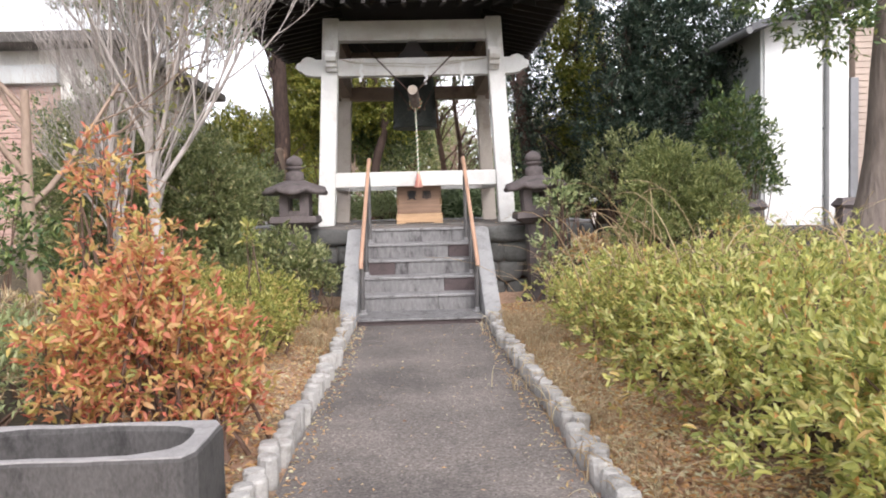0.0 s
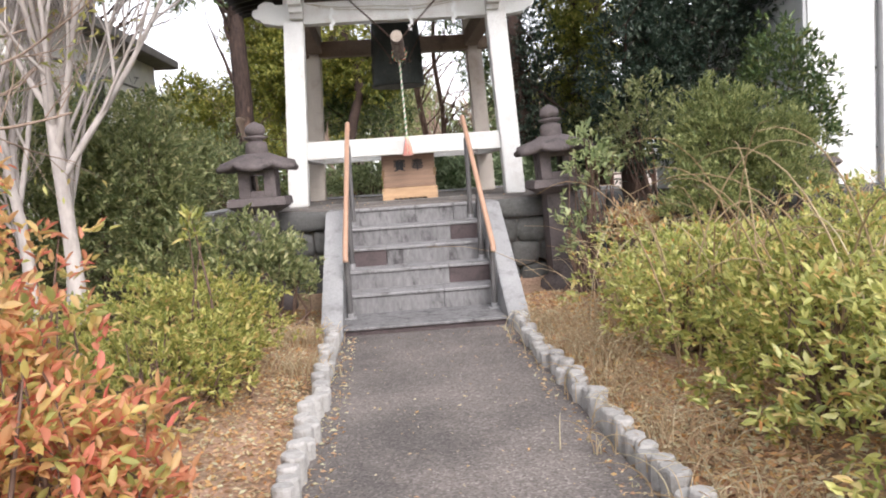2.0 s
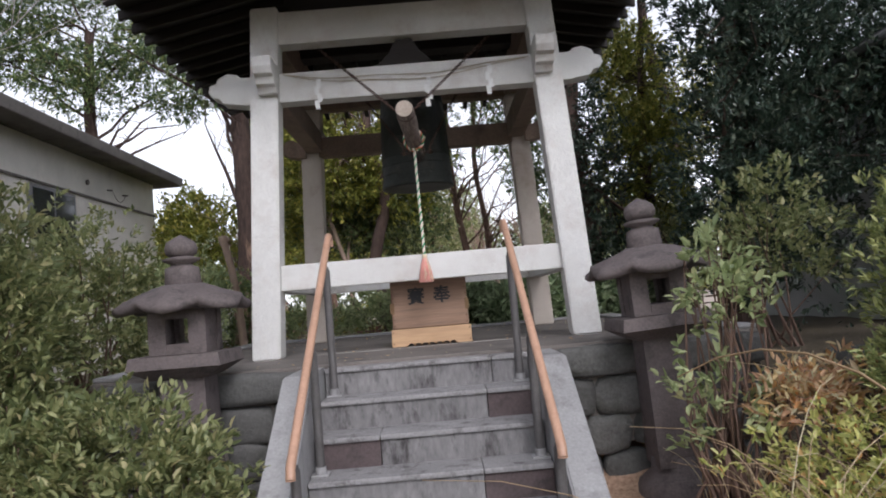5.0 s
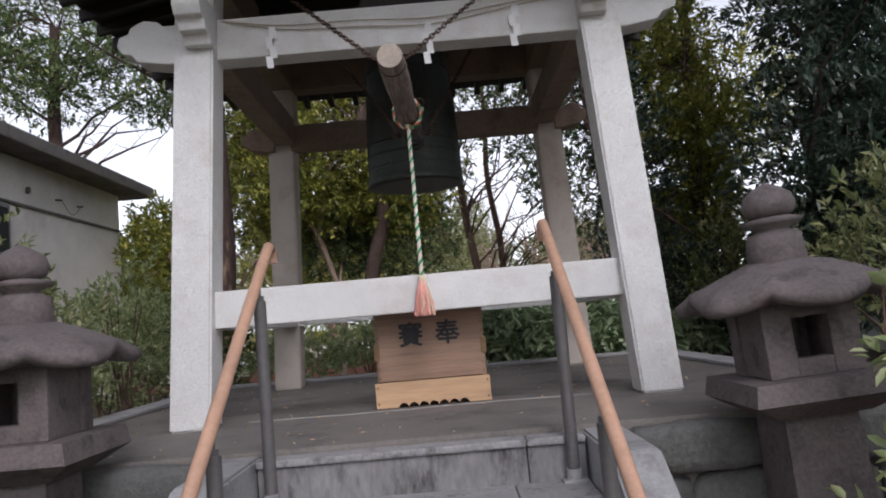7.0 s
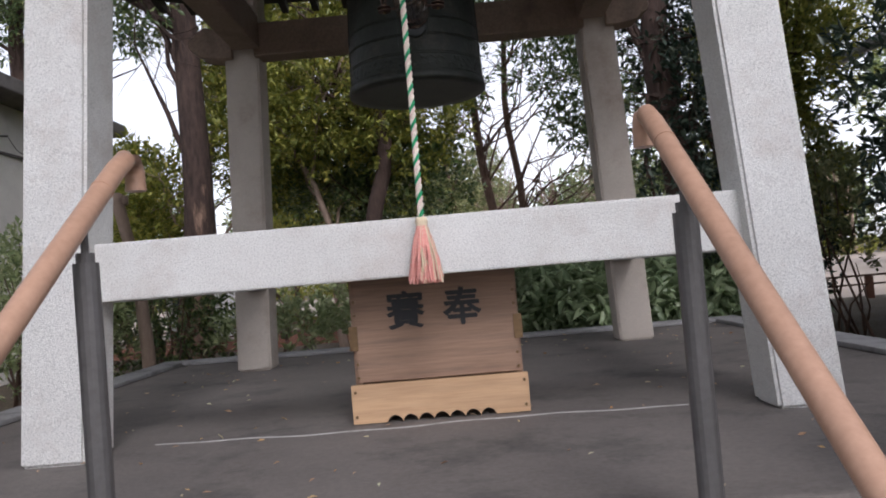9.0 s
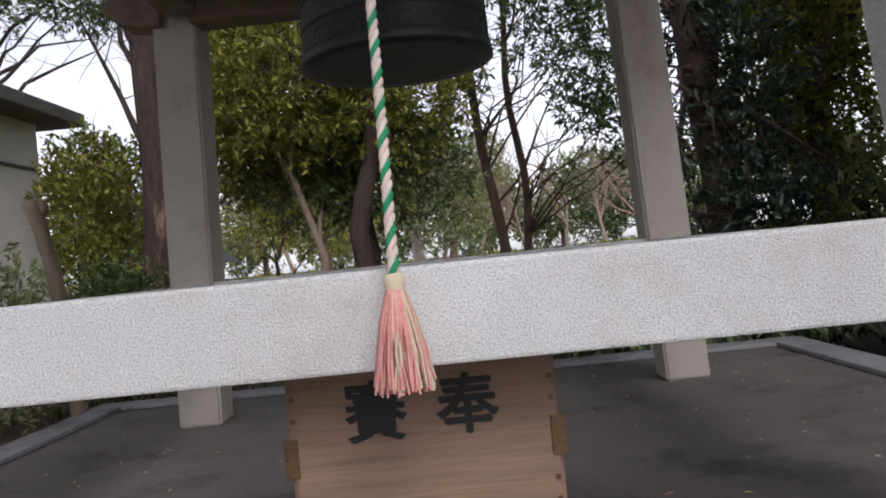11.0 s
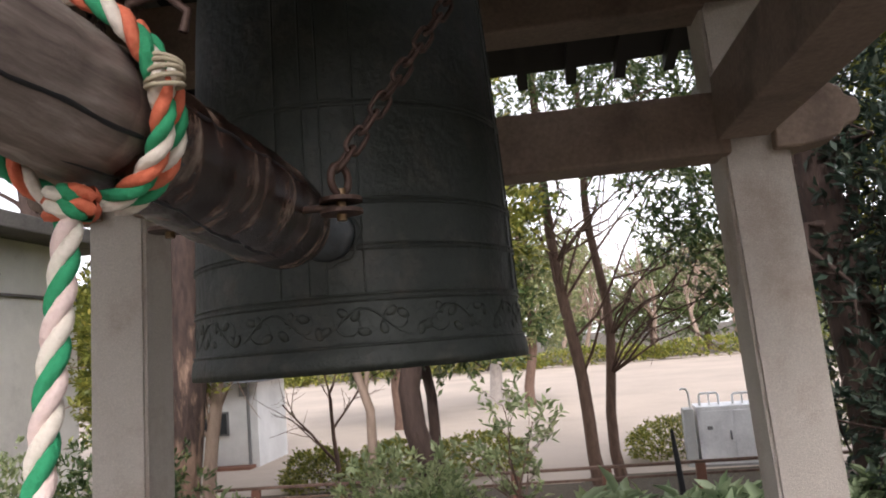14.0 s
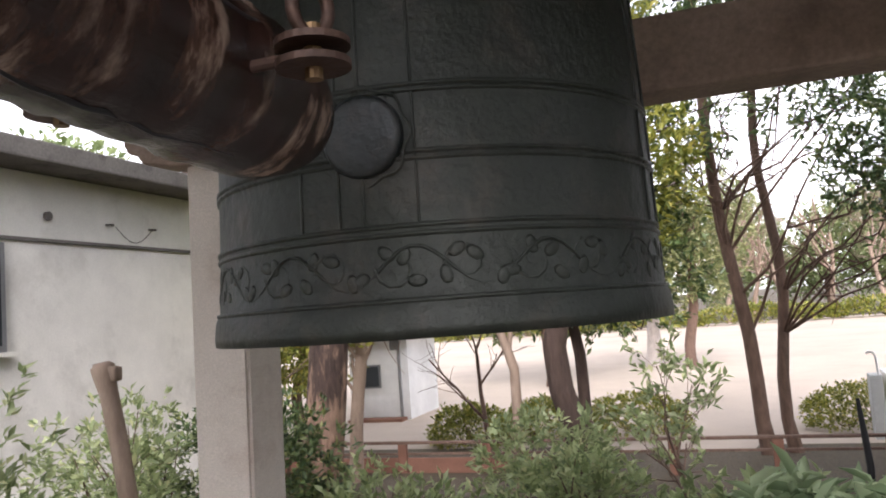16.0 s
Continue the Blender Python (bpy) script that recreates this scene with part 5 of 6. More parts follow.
part("plinth", box(-0.75, 0.3, -0.9, -0.62, -0.3, 0.06, 0.01), RUST_RED, kiosk, "brick-red plinth")
# Boxy stand-in for a white truck; doors, vent and plinth are invented.
unit_box = thing("utility_cabinet", "white boxy stand-in for a truck with a small rack", "cabinet", 2.22, 22.3, 0.55, rz=-4)
unit_box.scale = (1.12, 1.12, 1.15)
body = part("body", box(0.06, 0.86, 0, 0.5, 0.02, 0.68, 0.012), VEHICLE, unit_box)
part("door", box(0.09, 0.45, -0.012, -0.001, 0.06, 0.63, 0.005), VEHICLE, body)
part("door", box(0.47, 0.83, -0.012, -0.001, 0.06, 0.63, 0.005), VEHICLE, body)
part("handle", box(0.41, 0.43, -0.03, -0.012, 0.3, 0.4, 0.004), FRAME, body)
part("vent", box(0.16, 0.22, -0.018, -0.012, 0.42, 0.46, 0.003), FRAME, body)
part("plinth", box(0.05, 0.87, -0.01, 0.51, -0.05, 0.03, 0.005), CONCRETE, unit_box)
part("side_cabinet", box(-0.09, 0.03, 0.02, 0.3, -0.05, 0.66, 0.008), WALL_GREY, unit_box, "slim pale grey side cabinet")
for x0, x1, w in ((0.12, 0.34, 0.13), (0.5, 0.72, 0.11)):
    v, f = tube_arrays([(x0, 0.15, 0.67), (x0, 0.15, 0.67 + w), (x0 + 0.02, 0.15, 0.69 + w), (x1 - 0.02, 0.15, 0.69 + w), (x1, 0.15, 0.67 + w), (x1, 0.15, 0.67)], [0.014] * 6, 8)
    part("rack_hoop", mesh_from("rack_hoop", v, f), VEHICLE, unit_box, smooth=True)
    part("rack_bar", rod(((x0 + x1) / 2, 0.15, 0.67), ((x0 + x1) / 2, 0.15, 0.685 + w), 0.01, 8), VEHICLE, unit_box)
v, f = tube_arrays([(0.0, 0.05, 0.6), (-0.01, 0.05, 0.84), (-0.03, 0.05, 0.89), (-0.08, 0.05, 0.9), (-0.1, 0.05, 0.88)], [0.013] * 5, 8)
part("bent_pipe", mesh_from("bent_pipe", v, f), WALL_WHITE, unit_box, "bent white pipe", smooth=True)
stake = thing("dark_stake", "weathered black wooden stake in the shrubbery", "stake", 1.52, 19.2, 0.6)
part("shaft", tubes("shaft", [([(0, 0, -0.1), (0.01, 0, 0.3), (-0.01, 0, 0.6), (-0.03, 0, 0.86)], [0.032, 0.03, 0.026, 0.015], 8)]), INK, stake)

# ---- shrubs beside the path ----
def gz(x, y):
    return float(rise(np.array(x), np.array(y)))


HEDGE = "azaleas beside the path"
for k, (x, y, r, q, h, n) in enumerate(((1.78, 3.6, 0.74, 0.8, 0.80, 2000), (1.8, 5.0, 0.76, 0.8, 0.84, 1900), (1.8, 6.4, 0.74, 0.85, 0.78, 1700), (1.76, 7.8, 0.68, 0.8, 0.70, 1400), (2.05, 9.0, 0.75, 0.6, 0.62, 900),
                                        (3.1, 4.6, 0.8, 1.0, 0.92, 1300), (3.1, 6.4, 0.85, 1.0, 0.9, 1200), (3.0, 8.1, 0.8, 0.8, 0.85, 900), (4.4, 6.6, 0.8, 1.1, 0.9, 800))):
    g = gz(x, y)
    bush("azalea", "yellow-green azalea shrub with some russet leaves", 20 + k, [((x, y, g + h * 0.48), (r, q, h * 0.5), g), ((x + 0.25, y + 0.3, g + h * 0.55), (r * 0.7, q * 0.6, h * 0.48), g), ((x - 0.2, y - 0.35, g + h * 0.42), (r * 0.6, q * 0.5, h * 0.46), g)],
         (AZALEA, AZALEA, YELLOW)[k % 3], BARK_B, int(n * 0.95), 7, 0.047, 0.019, HEDGE, True, 16, low=-0.75, rough=0.42)
for k, (x, y, r, h, n) in enumerate(((-1.72, 7.9, 0.72, 0.62, 1700), (-2.5, 7.1, 0.6, 0.6, 900), (-1.45, 6.95, 0.42, 0.5, 700))):
    g = gz(x, y)
    bush("azalea", "loose yellow-green azalea with bare twigs", 40 + k, [((x, y, g + h * 0.5), (r, r, h * 0.52), g), ((x + 0.2, y + 0.35, g + h * 0.5), (r * 0.6, r * 0.5, h * 0.5), g)], YELLOW, BARK_B, int(n * 0.9), 7, 0.041, 0.016, HEDGE, True, 14, low=-0.6, rough=0.4)
bush("autumn_shrub", "orange and red leaved shrub behind a stone trough", 50, [((-1.28, 4.88, 0.48), (0.42, 0.36, 0.48), 0.05), ((-1.0, 4.95, 0.36), (0.2, 0.25, 0.34), 0.05), ((-1.6, 5.0, 0.5), (0.3, 0.34, 0.4), 0.05), ((-1.35, 5.05, 0.8), (0.26, 0.24, 0.28), 0.05)],
     AUTUMN, BARK_B, 1500, 5, 0.052, 0.021, "", True, 14, 1.0, rough=0.4, low=-0.6)
bush("autumn_sapling", "tall thin sapling with a few orange leaves", 51, [((-1.8, 5.75, 1.05), (0.2, 0.2, 0.55), 0.05), ((-1.85, 5.85, 1.4), (0.22, 0.2, 0.3), 0.05), ((-1.5, 5.7, 0.95), (0.22, 0.2, 0.3), 0.05)], AUTUMN, BARK_B, 220, 4, 0.055, 0.023, "", True, 8, 1.0, rough=0.4)
bush("young_sapling", "slim yellow-green sapling rising from the azalea", 59, [((-1.43, 7.8, 0.93), (0.08, 0.08, 0.2), 0.06)], YELLOW, BARK_B, 12, 5, 0.075, 0.02, "", True, 3, 0.7)
bush("grey_shrub", "pale grey-green shrub with fluffy dry heads", 53, [((-2.3, 5.25, 0.4), (0.5, 0.45, 0.42), 0.05), ((-3.4, 6.3, 0.5), (0.6, 0.6, 0.5), 0.05)], DRY, BARK_B, 600, 6, 0.075, 0.008)
bush("grey_shrub", "low grey-green shrub beside the trough", 55, [((-2.15, 5.05, 0.36), (0.36, 0.36, 0.36), 0.05), ((-2.6, 5.35, 0.4), (0.45, 0.42, 0.4), 0.05), ((-3.1, 5.9, 0.45), (0.5, 0.5, 0.42), 0.05)], PALELEAF, BARK_B, 950, 6, 0.06, 0.018)
bush("evergreen_sapling", "thin sapling with dark oval leaves near the path", 54, [((-2.55, 6.1, 0.95), (0.35, 0.3, 0.35), 0.05), ((-2.8, 6.3, 1.35), (0.25, 0.2, 0.2), 0.05)], CAMELLIA, BARK_B, 130, 6, 0.06, 0.026, "", True, 6, 1.0, rough=0.4)
bush("camellia", "loose grey-green camellia shrub beside the steps", 56, [((-1.5, 9.65, 0.5), (0.55, 0.5, 0.5), 0.05), ((-1.2, 9.45, 0.4), (0.32, 0.35, 0.38), 0.05), ((-2.1, 9.8, 0.55), (0.45, 0.45, 0.5), 0.05)], SHRUB, BARK_B, 1050, 7, 0.06, 0.024, "", True, 10)
bush("nandina", "thin sparse shrub with pale green leaves by the lantern", 58, [((1.58, 10.0, 1.24), (0.2, 0.18, 0.34), 0.06), ((1.7, 9.95, 1.1), (0.22, 0.2, 0.4), 0.06), ((1.55, 9.9, 0.55), (0.28, 0.22, 0.4), 0.06)],
     PALELEAF, BARK_B, 105, 6, 0.072, 0.031, "", True, 12, 1.0, rough=0.45)
bush("dry_fern", "reddish brown withered shrub at the platform corner", 63, [((1.95, 9.8, 0.6), (0.28, 0.2, 0.22), 0.1), ((2.25, 9.95, 0.62), (0.25, 0.2, 0.22), 0.1)], LITTER, BARK_B, 230, 6, 0.07, 0.022, "", True, 10, 1.0, rough=0.4)
bush("juniper", "feathery light green juniper", 60, [((2.75, 9.55, 1.2), (0.45, 0.38, 0.55), 0.3), ((3.15, 9.5, 0.95), (0.42, 0.36, 0.42), 0.3), ((2.5, 9.4, 0.85), (0.34, 0.32, 0.36), 0.3), ((2.7, 9.6, 1.55), (0.25, 0.25, 0.3), 0.3), ((3.3, 9.6, 1.35), (0.25, 0.25, 0.25), 0.3)], JUNIPER, BARK_B, 3000, 8, 0.055, 0.015, "", False, 8, 0.55, rough=0.5)
bush("pale_evergreen", "evergreen with drooping grey-green leaves", 62, [((4.25, 11.4, 1.9), (0.5, 0.45, 0.75), 0.6), ((4.5, 11.5, 1.4), (0.4, 0.4, 0.5), 0.6)], CAMELLIA, BARK_B, 650, 6, 0.085, 0.03)
EVER = "evergreen shrubs behind the lantern"
for k, (x, y, z, rx, ry, rz, mat, n) in enumerate(((-2.65, 10.1, 1.1, 0.65, 0.65, 1.05, SHRUB, 1700), (-3.6, 9.9, 1.25, 0.8, 0.8, 1.2, SHRUB, 1900), (-3.1, 12.6, 1.3, 0.85, 0.8, 0.85, SHRUB, 1500), (-4.3, 11.6, 1.6, 0.9, 0.9, 1.25, CAMELLIA, 1500),
                                                  (-2.85, 14.5, 1.35, 0.45, 0.7, 0.75, PALELEAF, 420), (-3.5, 16.3, 1.35, 0.6, 0.5, 0.6, PALELEAF, 300), (-2.9, 17.0, 1.2, 0.7, 0.6, 0.7, CAMELLIA, 700))):
    g = gz(x, y)
    bush("evergreen_shrub", "dense dark evergreen shrub with glossy leaves" if mat is not OLIVE else "olive-green evergreen shrub before the house", 70 + k, [((x, y, z), (rx, ry, rz), g), ((x + 0.3, y - 0.2, z + 0.2), (rx * 0.7, ry * 0.6, rz * 0.8), g)], mat, BARK_B, int(n * 1.25), 7, 0.065, 0.026, EVER, False, 7, low=-0.85, rough=0.4)
for k, (x, y, h, n) in enumerate(((-1.6, 16.4, 0.45, 500), (-0.5, 16.8, 0.5, 500), (0.5, 16.3, 0.45, 500), (-0.9, 18.0, 0.55, 450), (3.3, 15.8, 1.0, 700), (3.0, 12.4, 0.9, 700), (2.9, 17.5, 1.2, 800))):
    g = gz(x, y)
    bush("back_shrub", "loose dark green shrub behind the platform", 90 + k, [((x, y, g + h * 0.8), (0.6, 0.5, h * 0.9), g)], PALELEAF if y < 19 and x < 1 else SHRUB, BARK_B, int(n * 0.45), 6, 0.08, 0.034, "shrubs behind the tower", False, 10)
for k, (x, y) in enumerate(((0.72, 15.95), (1.2, 15.85), (1.65, 16.0), (2.2, 16.1), (2.8, 16.4))):
    g = gz(x, y)
    bush("aucuba", "broad-leaved aucuba with large glossy leaves", 100 + k, [((x, y, g + 0.36), (0.5, 0.45, 0.42), g)], AUCUBA, BARK_B, 210, 9, 0.14, 0.056, "aucubas behind the tower", True, 8, 1.3, droop=0.55)
for k, (x, y, r) in enumerate(((-1.9, 22.8, 0.6), (-0.7, 23.0, 0.75), (2.15, 23.2, 0.75), (-2.9, 22.4, 0.6))):
    bush("clipped_bush", "rounded clipped green bush at the sand's edge", 110 + k, [((x, y, 0.75), (r, r * 0.8, 0.38), 0.55)], OLIVE, BARK_B, 900, 6, 0.05, 0.025, "clipped bushes by the sand", False, 4, low=-0.5, rough=0.08)


# ---- trees ----
def lobed_tree(name, label, seed, x, y, height, radius, bark, lobes, leaves, tufts, per, length, width, lean=(0, 0), group="", lowest=3, crook=0.0):
    """A tall tree: trunk, limbs running into the lobes of its crown, and leaves in tufts."""
    rng = np.random.default_rng(seed)
    g = gz(x, y)
    t = thing(name, label, "tree", x, y, g, group)
    n = 16
    pts = [np.array([lean[0] * s + crook * math.sin(14 * s + 1) * (1 - s) + (0.05 + radius * 0.5) * math.sin(6 * s + seed) + 0.03 * math.sin(17 * s + 2 * seed), lean[1] * s + 0.06 * math.cos(5 * s + seed), height * s - 0.1]) for s in np.linspace(0, 1, n)]
    rad = [radius * (1.25 if k == 0 else 1.0) * (1 - 0.6 * k / n) for k in range(n)]
    lines, pp, dd = [(pts, rad, 14)], [], []
    area = sum(r[0] * r[1] + r[0] * r[2] + r[1] * r[2] for _, r in lobes)
    for k, (c, r) in enumerate(lobes):
        c = np.array(c) - [x, y, g]
        p, d = mound(rng, int(tufts * (r[0] * r[1] + r[0] * r[2] + r[1] * r[2]) / area), c, r, seed + k, 0.7, 0.35, 3.5, -1)
        pp.append(p)
        dd.append(d)
        for s in range(4):
            i = int(np.clip((c[2] / height) * n - 2.5 + rng.normal(), lowest, n - 1))
            goal = c + rng.normal(size=3) * np.array(r) * 0.5
            st = pts[i]
            mid = (st + goal) / 2 + [0, 0, 0.15] + 0.12 * rng.normal(size=3)
            limb = [st, (st * 2 + mid) / 3 + 0.04 * rng.normal(size=3) + [0, 0, 0.05], (st + mid * 2) / 3 + 0.06 * rng.normal(size=3) + [0, 0, 0.08], mid, (mid + goal) / 2 + 0.08 * rng.normal(size=3), goal]
            w = min(0.045, rad[i] * 0.3)
            lines.append((limb, [w, w * 0.85, w * 0.7, w * 0.5, 0.010, 0.004], 5))
            for q in range(6):
                a = limb[2 + q % 4]
                b = a + unit(rng.normal(size=3) + [0, 0, 0.4]) * (0.3 + 0.4 * rng.random())
                lines.append(([a, (a + b) / 2 + 0.05 * rng.normal(size=3), b], [0.009, 0.006, 0.002], 3))
    part("trunk", tubes("trunk", lines), bark, t)
    part("crown", leaf_mesh("crown", rng, np.concatenate(pp), np.concatenate(dd), per, length, width, 0.9, length), leaves, t)
    return t


# The lobe at 6.9 m is unseen, added to deepen the shade behind.
lobed_tree("camphor_tree", "tall dense dark evergreen tree", 130, 3.7, 14.6, 6, 0.2, BARK, [((3.4, 13.9, 2.3), (0.75, 0.8, 1.2)), ((4.2, 14.0, 2.6), (1.1, 0.9, 1.5)), ((3.85, 14.2, 4.2), (1.0, 1.0, 1.4)), ((4.8, 14.6, 4.6), (1.1, 1.1, 1.4)), ((4.3, 14.6, 6.3), (1.4, 1.2, 1.2)), ((3.2, 15.4, 6.9), (1.2, 1.0, 0.8)), ((5.2, 13.6, 3.3), (0.5, 0.6, 1.0))],
           DARKLEAF, 7600, 8, 0.095, 0.034)
lobed_tree("shade_tree", "tall tree with reddish bark and high foliage", 131, -2.92, 18.3, 8.5, 0.2, BARK_TWO, [((-3.9, 17.9, 5.9), (0.8, 0.8, 0.5)), ((-3.2, 18.0, 5.1), (0.6, 0.6, 0.4)), ((-2.2, 18.6, 6.8), (1.4, 1.2, 0.8)), ((-3.5, 18.4, 8.2), (1.8, 1.6, 0.9))], CAMELLIA, 1700, 7, 0.10, 0.036, (-0.25, 0.1))
lobed_tree("shade_tree", "broad leafy tree rising behind the house", 138, -6.6, 21.6, 7.0, 0.2, BARK, [((-6.6, 21.2, 6.3), (1.2, 1.0, 0.7)), ((-8.2, 21.2, 7.1), (1.4, 1.0, 0.7)), ((-5.2, 21.4, 6.9), (1.1, 1.0, 0.6)), ((-7.6, 21.3, 8.2), (1.6, 1.2, 0.8)), ((-4.6, 20.9, 5.7), (0.7, 0.7, 0.4)), ((-9.8, 21.5, 7.6), (1.2, 1, 0.7))], CAMELLIA, 3600, 7, 0.11, 0.04)
lobed_tree("garden_tree", "crooked dark tree with olive-green foliage", 132, -0.95, 18.6, 5.5, 0.12, BARK, [((-1.5, 18.6, 3.7), (0.9, 0.7, 0.8)), ((-0.4, 18.9, 3.5), (0.8, 0.7, 0.7)), ((-2.3, 19.3, 3.6), (0.9, 0.7, 0.9)), ((-1.2, 19.2, 4.9), (1.2, 0.9, 0.8)), ((-2.4, 19.6, 4.7), (0.8, 0.7, 0.8))], OLIVE, 5000, 7, 0.09, 0.036, (0.35, 0.2), lowest=8, crook=0.16)
lobed_tree("garden_tree", "round olive-green tree beyond the fence", 139, -3.2, 29.5, 5, 0.15, BARK_B, [((-3.2, 29.5, 3.2), (1.5, 1.2, 1.2)), ((-4.6, 29.8, 3.6), (1.3, 1.1, 1.3)), ((-2.0, 30.0, 3.9), (1.3, 1.0, 1.2)), ((-3.4, 29.8, 5.0), (1.6, 1.2, 1.0))], OLIVE, 3000, 7, 0.13, 0.055, lowest=6)
lobed_tree("garden_tree", "olive-green tree past the house corner", 154, -5.8, 23.0, 3.0, 0.1, BARK_B, [((-5.8, 22.8, 2.4), (1.0, 0.8, 1.3)), ((-6.9, 23.0, 2.9), (1.0, 0.8, 1.0))], OLIVE, 1700, 7, 0.10, 0.042, lowest=6)
lobed_tree("garden_tree", "round green tree beyond the fence", 149, 0.0, 33.0, 5, 0.15, BARK_B, [((0.0, 33, 3.4), (1.5, 1.2, 1.2)), ((-1.2, 33.3, 4.4), (1.3, 1.1, 1.2)), ((0.7, 33.4, 4.6), (1.0, 1.0, 0.9))], SHRUB, 1800, 7, 0.14, 0.06, lowest=6)
lobed_tree("garden_tree", "olive-green tree between the house and the tower", 133, -3.45, 19.6, 5, 0.08, BARK_TAN, [((-3.9, 19.4, 2.6), (0.75, 0.6, 0.85)), ((-4.3, 19.9, 3.2), (0.5, 0.5, 0.5)), ((-2.7, 20.2, 4.4), (0.8, 0.7, 0.9)), ((-2.4, 20.4, 3.2), (0.6, 0.5, 0.6))], OLIVE, 2800, 7, 0.09, 0.036, (0.7, 0.4))
tree("slim_tree", "leafless tree with fine dark twigs past the house", "tree", 160, -4.7, 21.6, 0.5, 3.3, 0.05, BARK, None, 4, 4, angle=0.6, bend=0.3, first=0.4)
# Lobes above 6 m are out of view, added to shade the growth below.
lobed_tree("garden_tree", "tall tree with dark trunk and leaves, unseen high crown added for shade", 134, 2.2, 16.5, 6.8, 0.16, BARK, [((2.2, 16.1, 1.9), (0.4, 0.4, 0.7)), ((2.45, 16.3, 2.9), (0.42, 0.45, 0.9)), ((2.2, 16.6, 3.9), (0.5, 0.5, 0.8)), ((1.95, 17.0, 4.7), (0.45, 0.5, 0.6)), ((2.9, 16.2, 1.5), (0.5, 0.5, 0.7)), ((2.6, 16.6, 6.6), (1.5, 1.3, 0.8)), ((4.0, 17.0, 6.9), (1.4, 1.4, 0.8)), ((1.6, 17.8, 6.9), (1.2, 1.2, 0.7))], DARKLEAF, 4600, 7, 0.085, 0.034, (0.2, 0), lowest=5)
lobed_tree("garden_tree", "olive-green tree beside the shady trunk", 159, 3.5, 17.2, 5.0, 0.09, BARK, [((3.1, 17.1, 3.3), (0.5, 0.5, 0.8)), ((3.6, 17.4, 2.2), (0.65, 0.5, 0.9)), ((3.6, 16.9, 3.5), (0.5, 0.4, 0.6)), ((3.2, 17.3, 4.5), (0.6, 0.5, 0.7))], OLIVE, 2600, 7, 0.085, 0.036, (-0.1, 0), lowest=5)
lobed_tree("garden_tree", "low dark green tree with drooping foliage", 158, -0.9, 19.8, 4.0, 0.07, BARK, [((-0.4, 19.4, 2.75), (0.8, 0.6, 0.6)), ((-1.5, 19.7, 2.8), (0.8, 0.6, 0.6)), ((-0.9, 19.8, 3.4), (0.9, 0.6, 0.5))], CAMELLIA, 1700, 7, 0.085, 0.034, lowest=6)
lobed_tree("garden_tree", "leafy olive-green tree behind a dark evergreen", 156, 4.6, 19.6, 6.5, 0.14, BARK, [((3.7, 19.2, 2.6), (0.7, 0.6, 0.5)), ((4.1, 20.0, 4.4), (0.7, 0.6, 0.6)), ((3.9, 19.6, 5.5), (0.55, 0.6, 0.6)), ((4.5, 19.8, 3.4), (0.5, 0.5, 0.5)), ((5.4, 20.0, 4.6), (0.9, 0.8, 1.1)), ((3.35, 19.8, 6.3), (0.6, 0.6, 0.5))], OLIVE, 1900, 7, 0.095, 0.038, (-0.3, 0), lowest=5)
lobed_tree("garden_tree", "slim twin tree with dark sparse leaves", 135, 0.99, 21.4, 7, 0.085, BARK_B, [((0.6, 21.2, 5.6), (0.8, 0.7, 0.6)), ((1.6, 20.6, 4.6), (0.7, 0.6, 0.6)), ((2.2, 20.0, 3.9), (0.7, 0.6, 0.6)), ((0.3, 20.8, 4.2), (0.5, 0.5, 0.5))], CAMELLIA, 900, 6, 0.10, 0.04, (-0.75, -0.1), "twin trees by the sand", crook=-0.1)
lobed_tree("garden_tree", "slim leaning tree with dark sparse leaves", 136, 1.31, 21.5, 7, 0.07, BARK_B, [((1.5, 20.6, 5.7), (0.9, 0.8, 0.6)), ((2.3, 20.3, 5.0), (0.7, 0.7, 0.6)), ((2.5, 19.6, 3.0), (0.6, 0.5, 0.8)), ((1.9, 20.2, 3.5), (0.4, 0.4, 0.4))], CAMELLIA, 1000, 6, 0.10, 0.04, (-0.45, 0.0), "twin trees by the sand", crook=-0.1)
tree("young_tree", "young shrubby tree with loose green leaves", "tree", 145, 0.2, 18.2, 0.64, 0.9, 0.025, BARK_B, PALELEAF, 2, 6, 7, 0.09, 0.038, first=0.2, angle=0.7)
tree("young_tree", "young shrubby tree with loose green leaves", "tree", 146, -0.2, 17.2, 0.66, 0.6, 0.02, BARK_B, PALELEAF, 2, 5, 6, 0.09, 0.038, first=0.2, angle=0.7)
tree("young_tree", "young shrubby tree against the house wall", "tree", 147, -3.0, 15.9, 0.66, 0.8, 0.025, BARK_B, PALELEAF, 2, 6, 6, 0.09, 0.038, first=0.2, angle=0.8)
lobed_tree("roadside_tree", "thick-trunked tree with leaves hanging over the hedge", 137, 4.12, 8.0, 5.5, 0.19, BARK_G, [((3.1, 7.9, 3.15), (0.55, 0.5, 0.35)), ((3.5, 7.7, 2.75), (0.4, 0.4, 0.35)), ((2.6, 8.2, 3.6), (0.6, 0.5, 0.35)), ((4.1, 8.0, 4.6), (1.4, 1.3, 0.9))], CAMELLIA, 2000, 7, 0.075, 0.03, lowest=12)
tree("plane_tree", "pale-trunked bare tree standing on the sand", "tree", 148, -1.1, 34, 0.55, 4.5, 0.2, BARK_GREY, None, 4, 4, angle=0.6, bend=0.2, first=0.5)
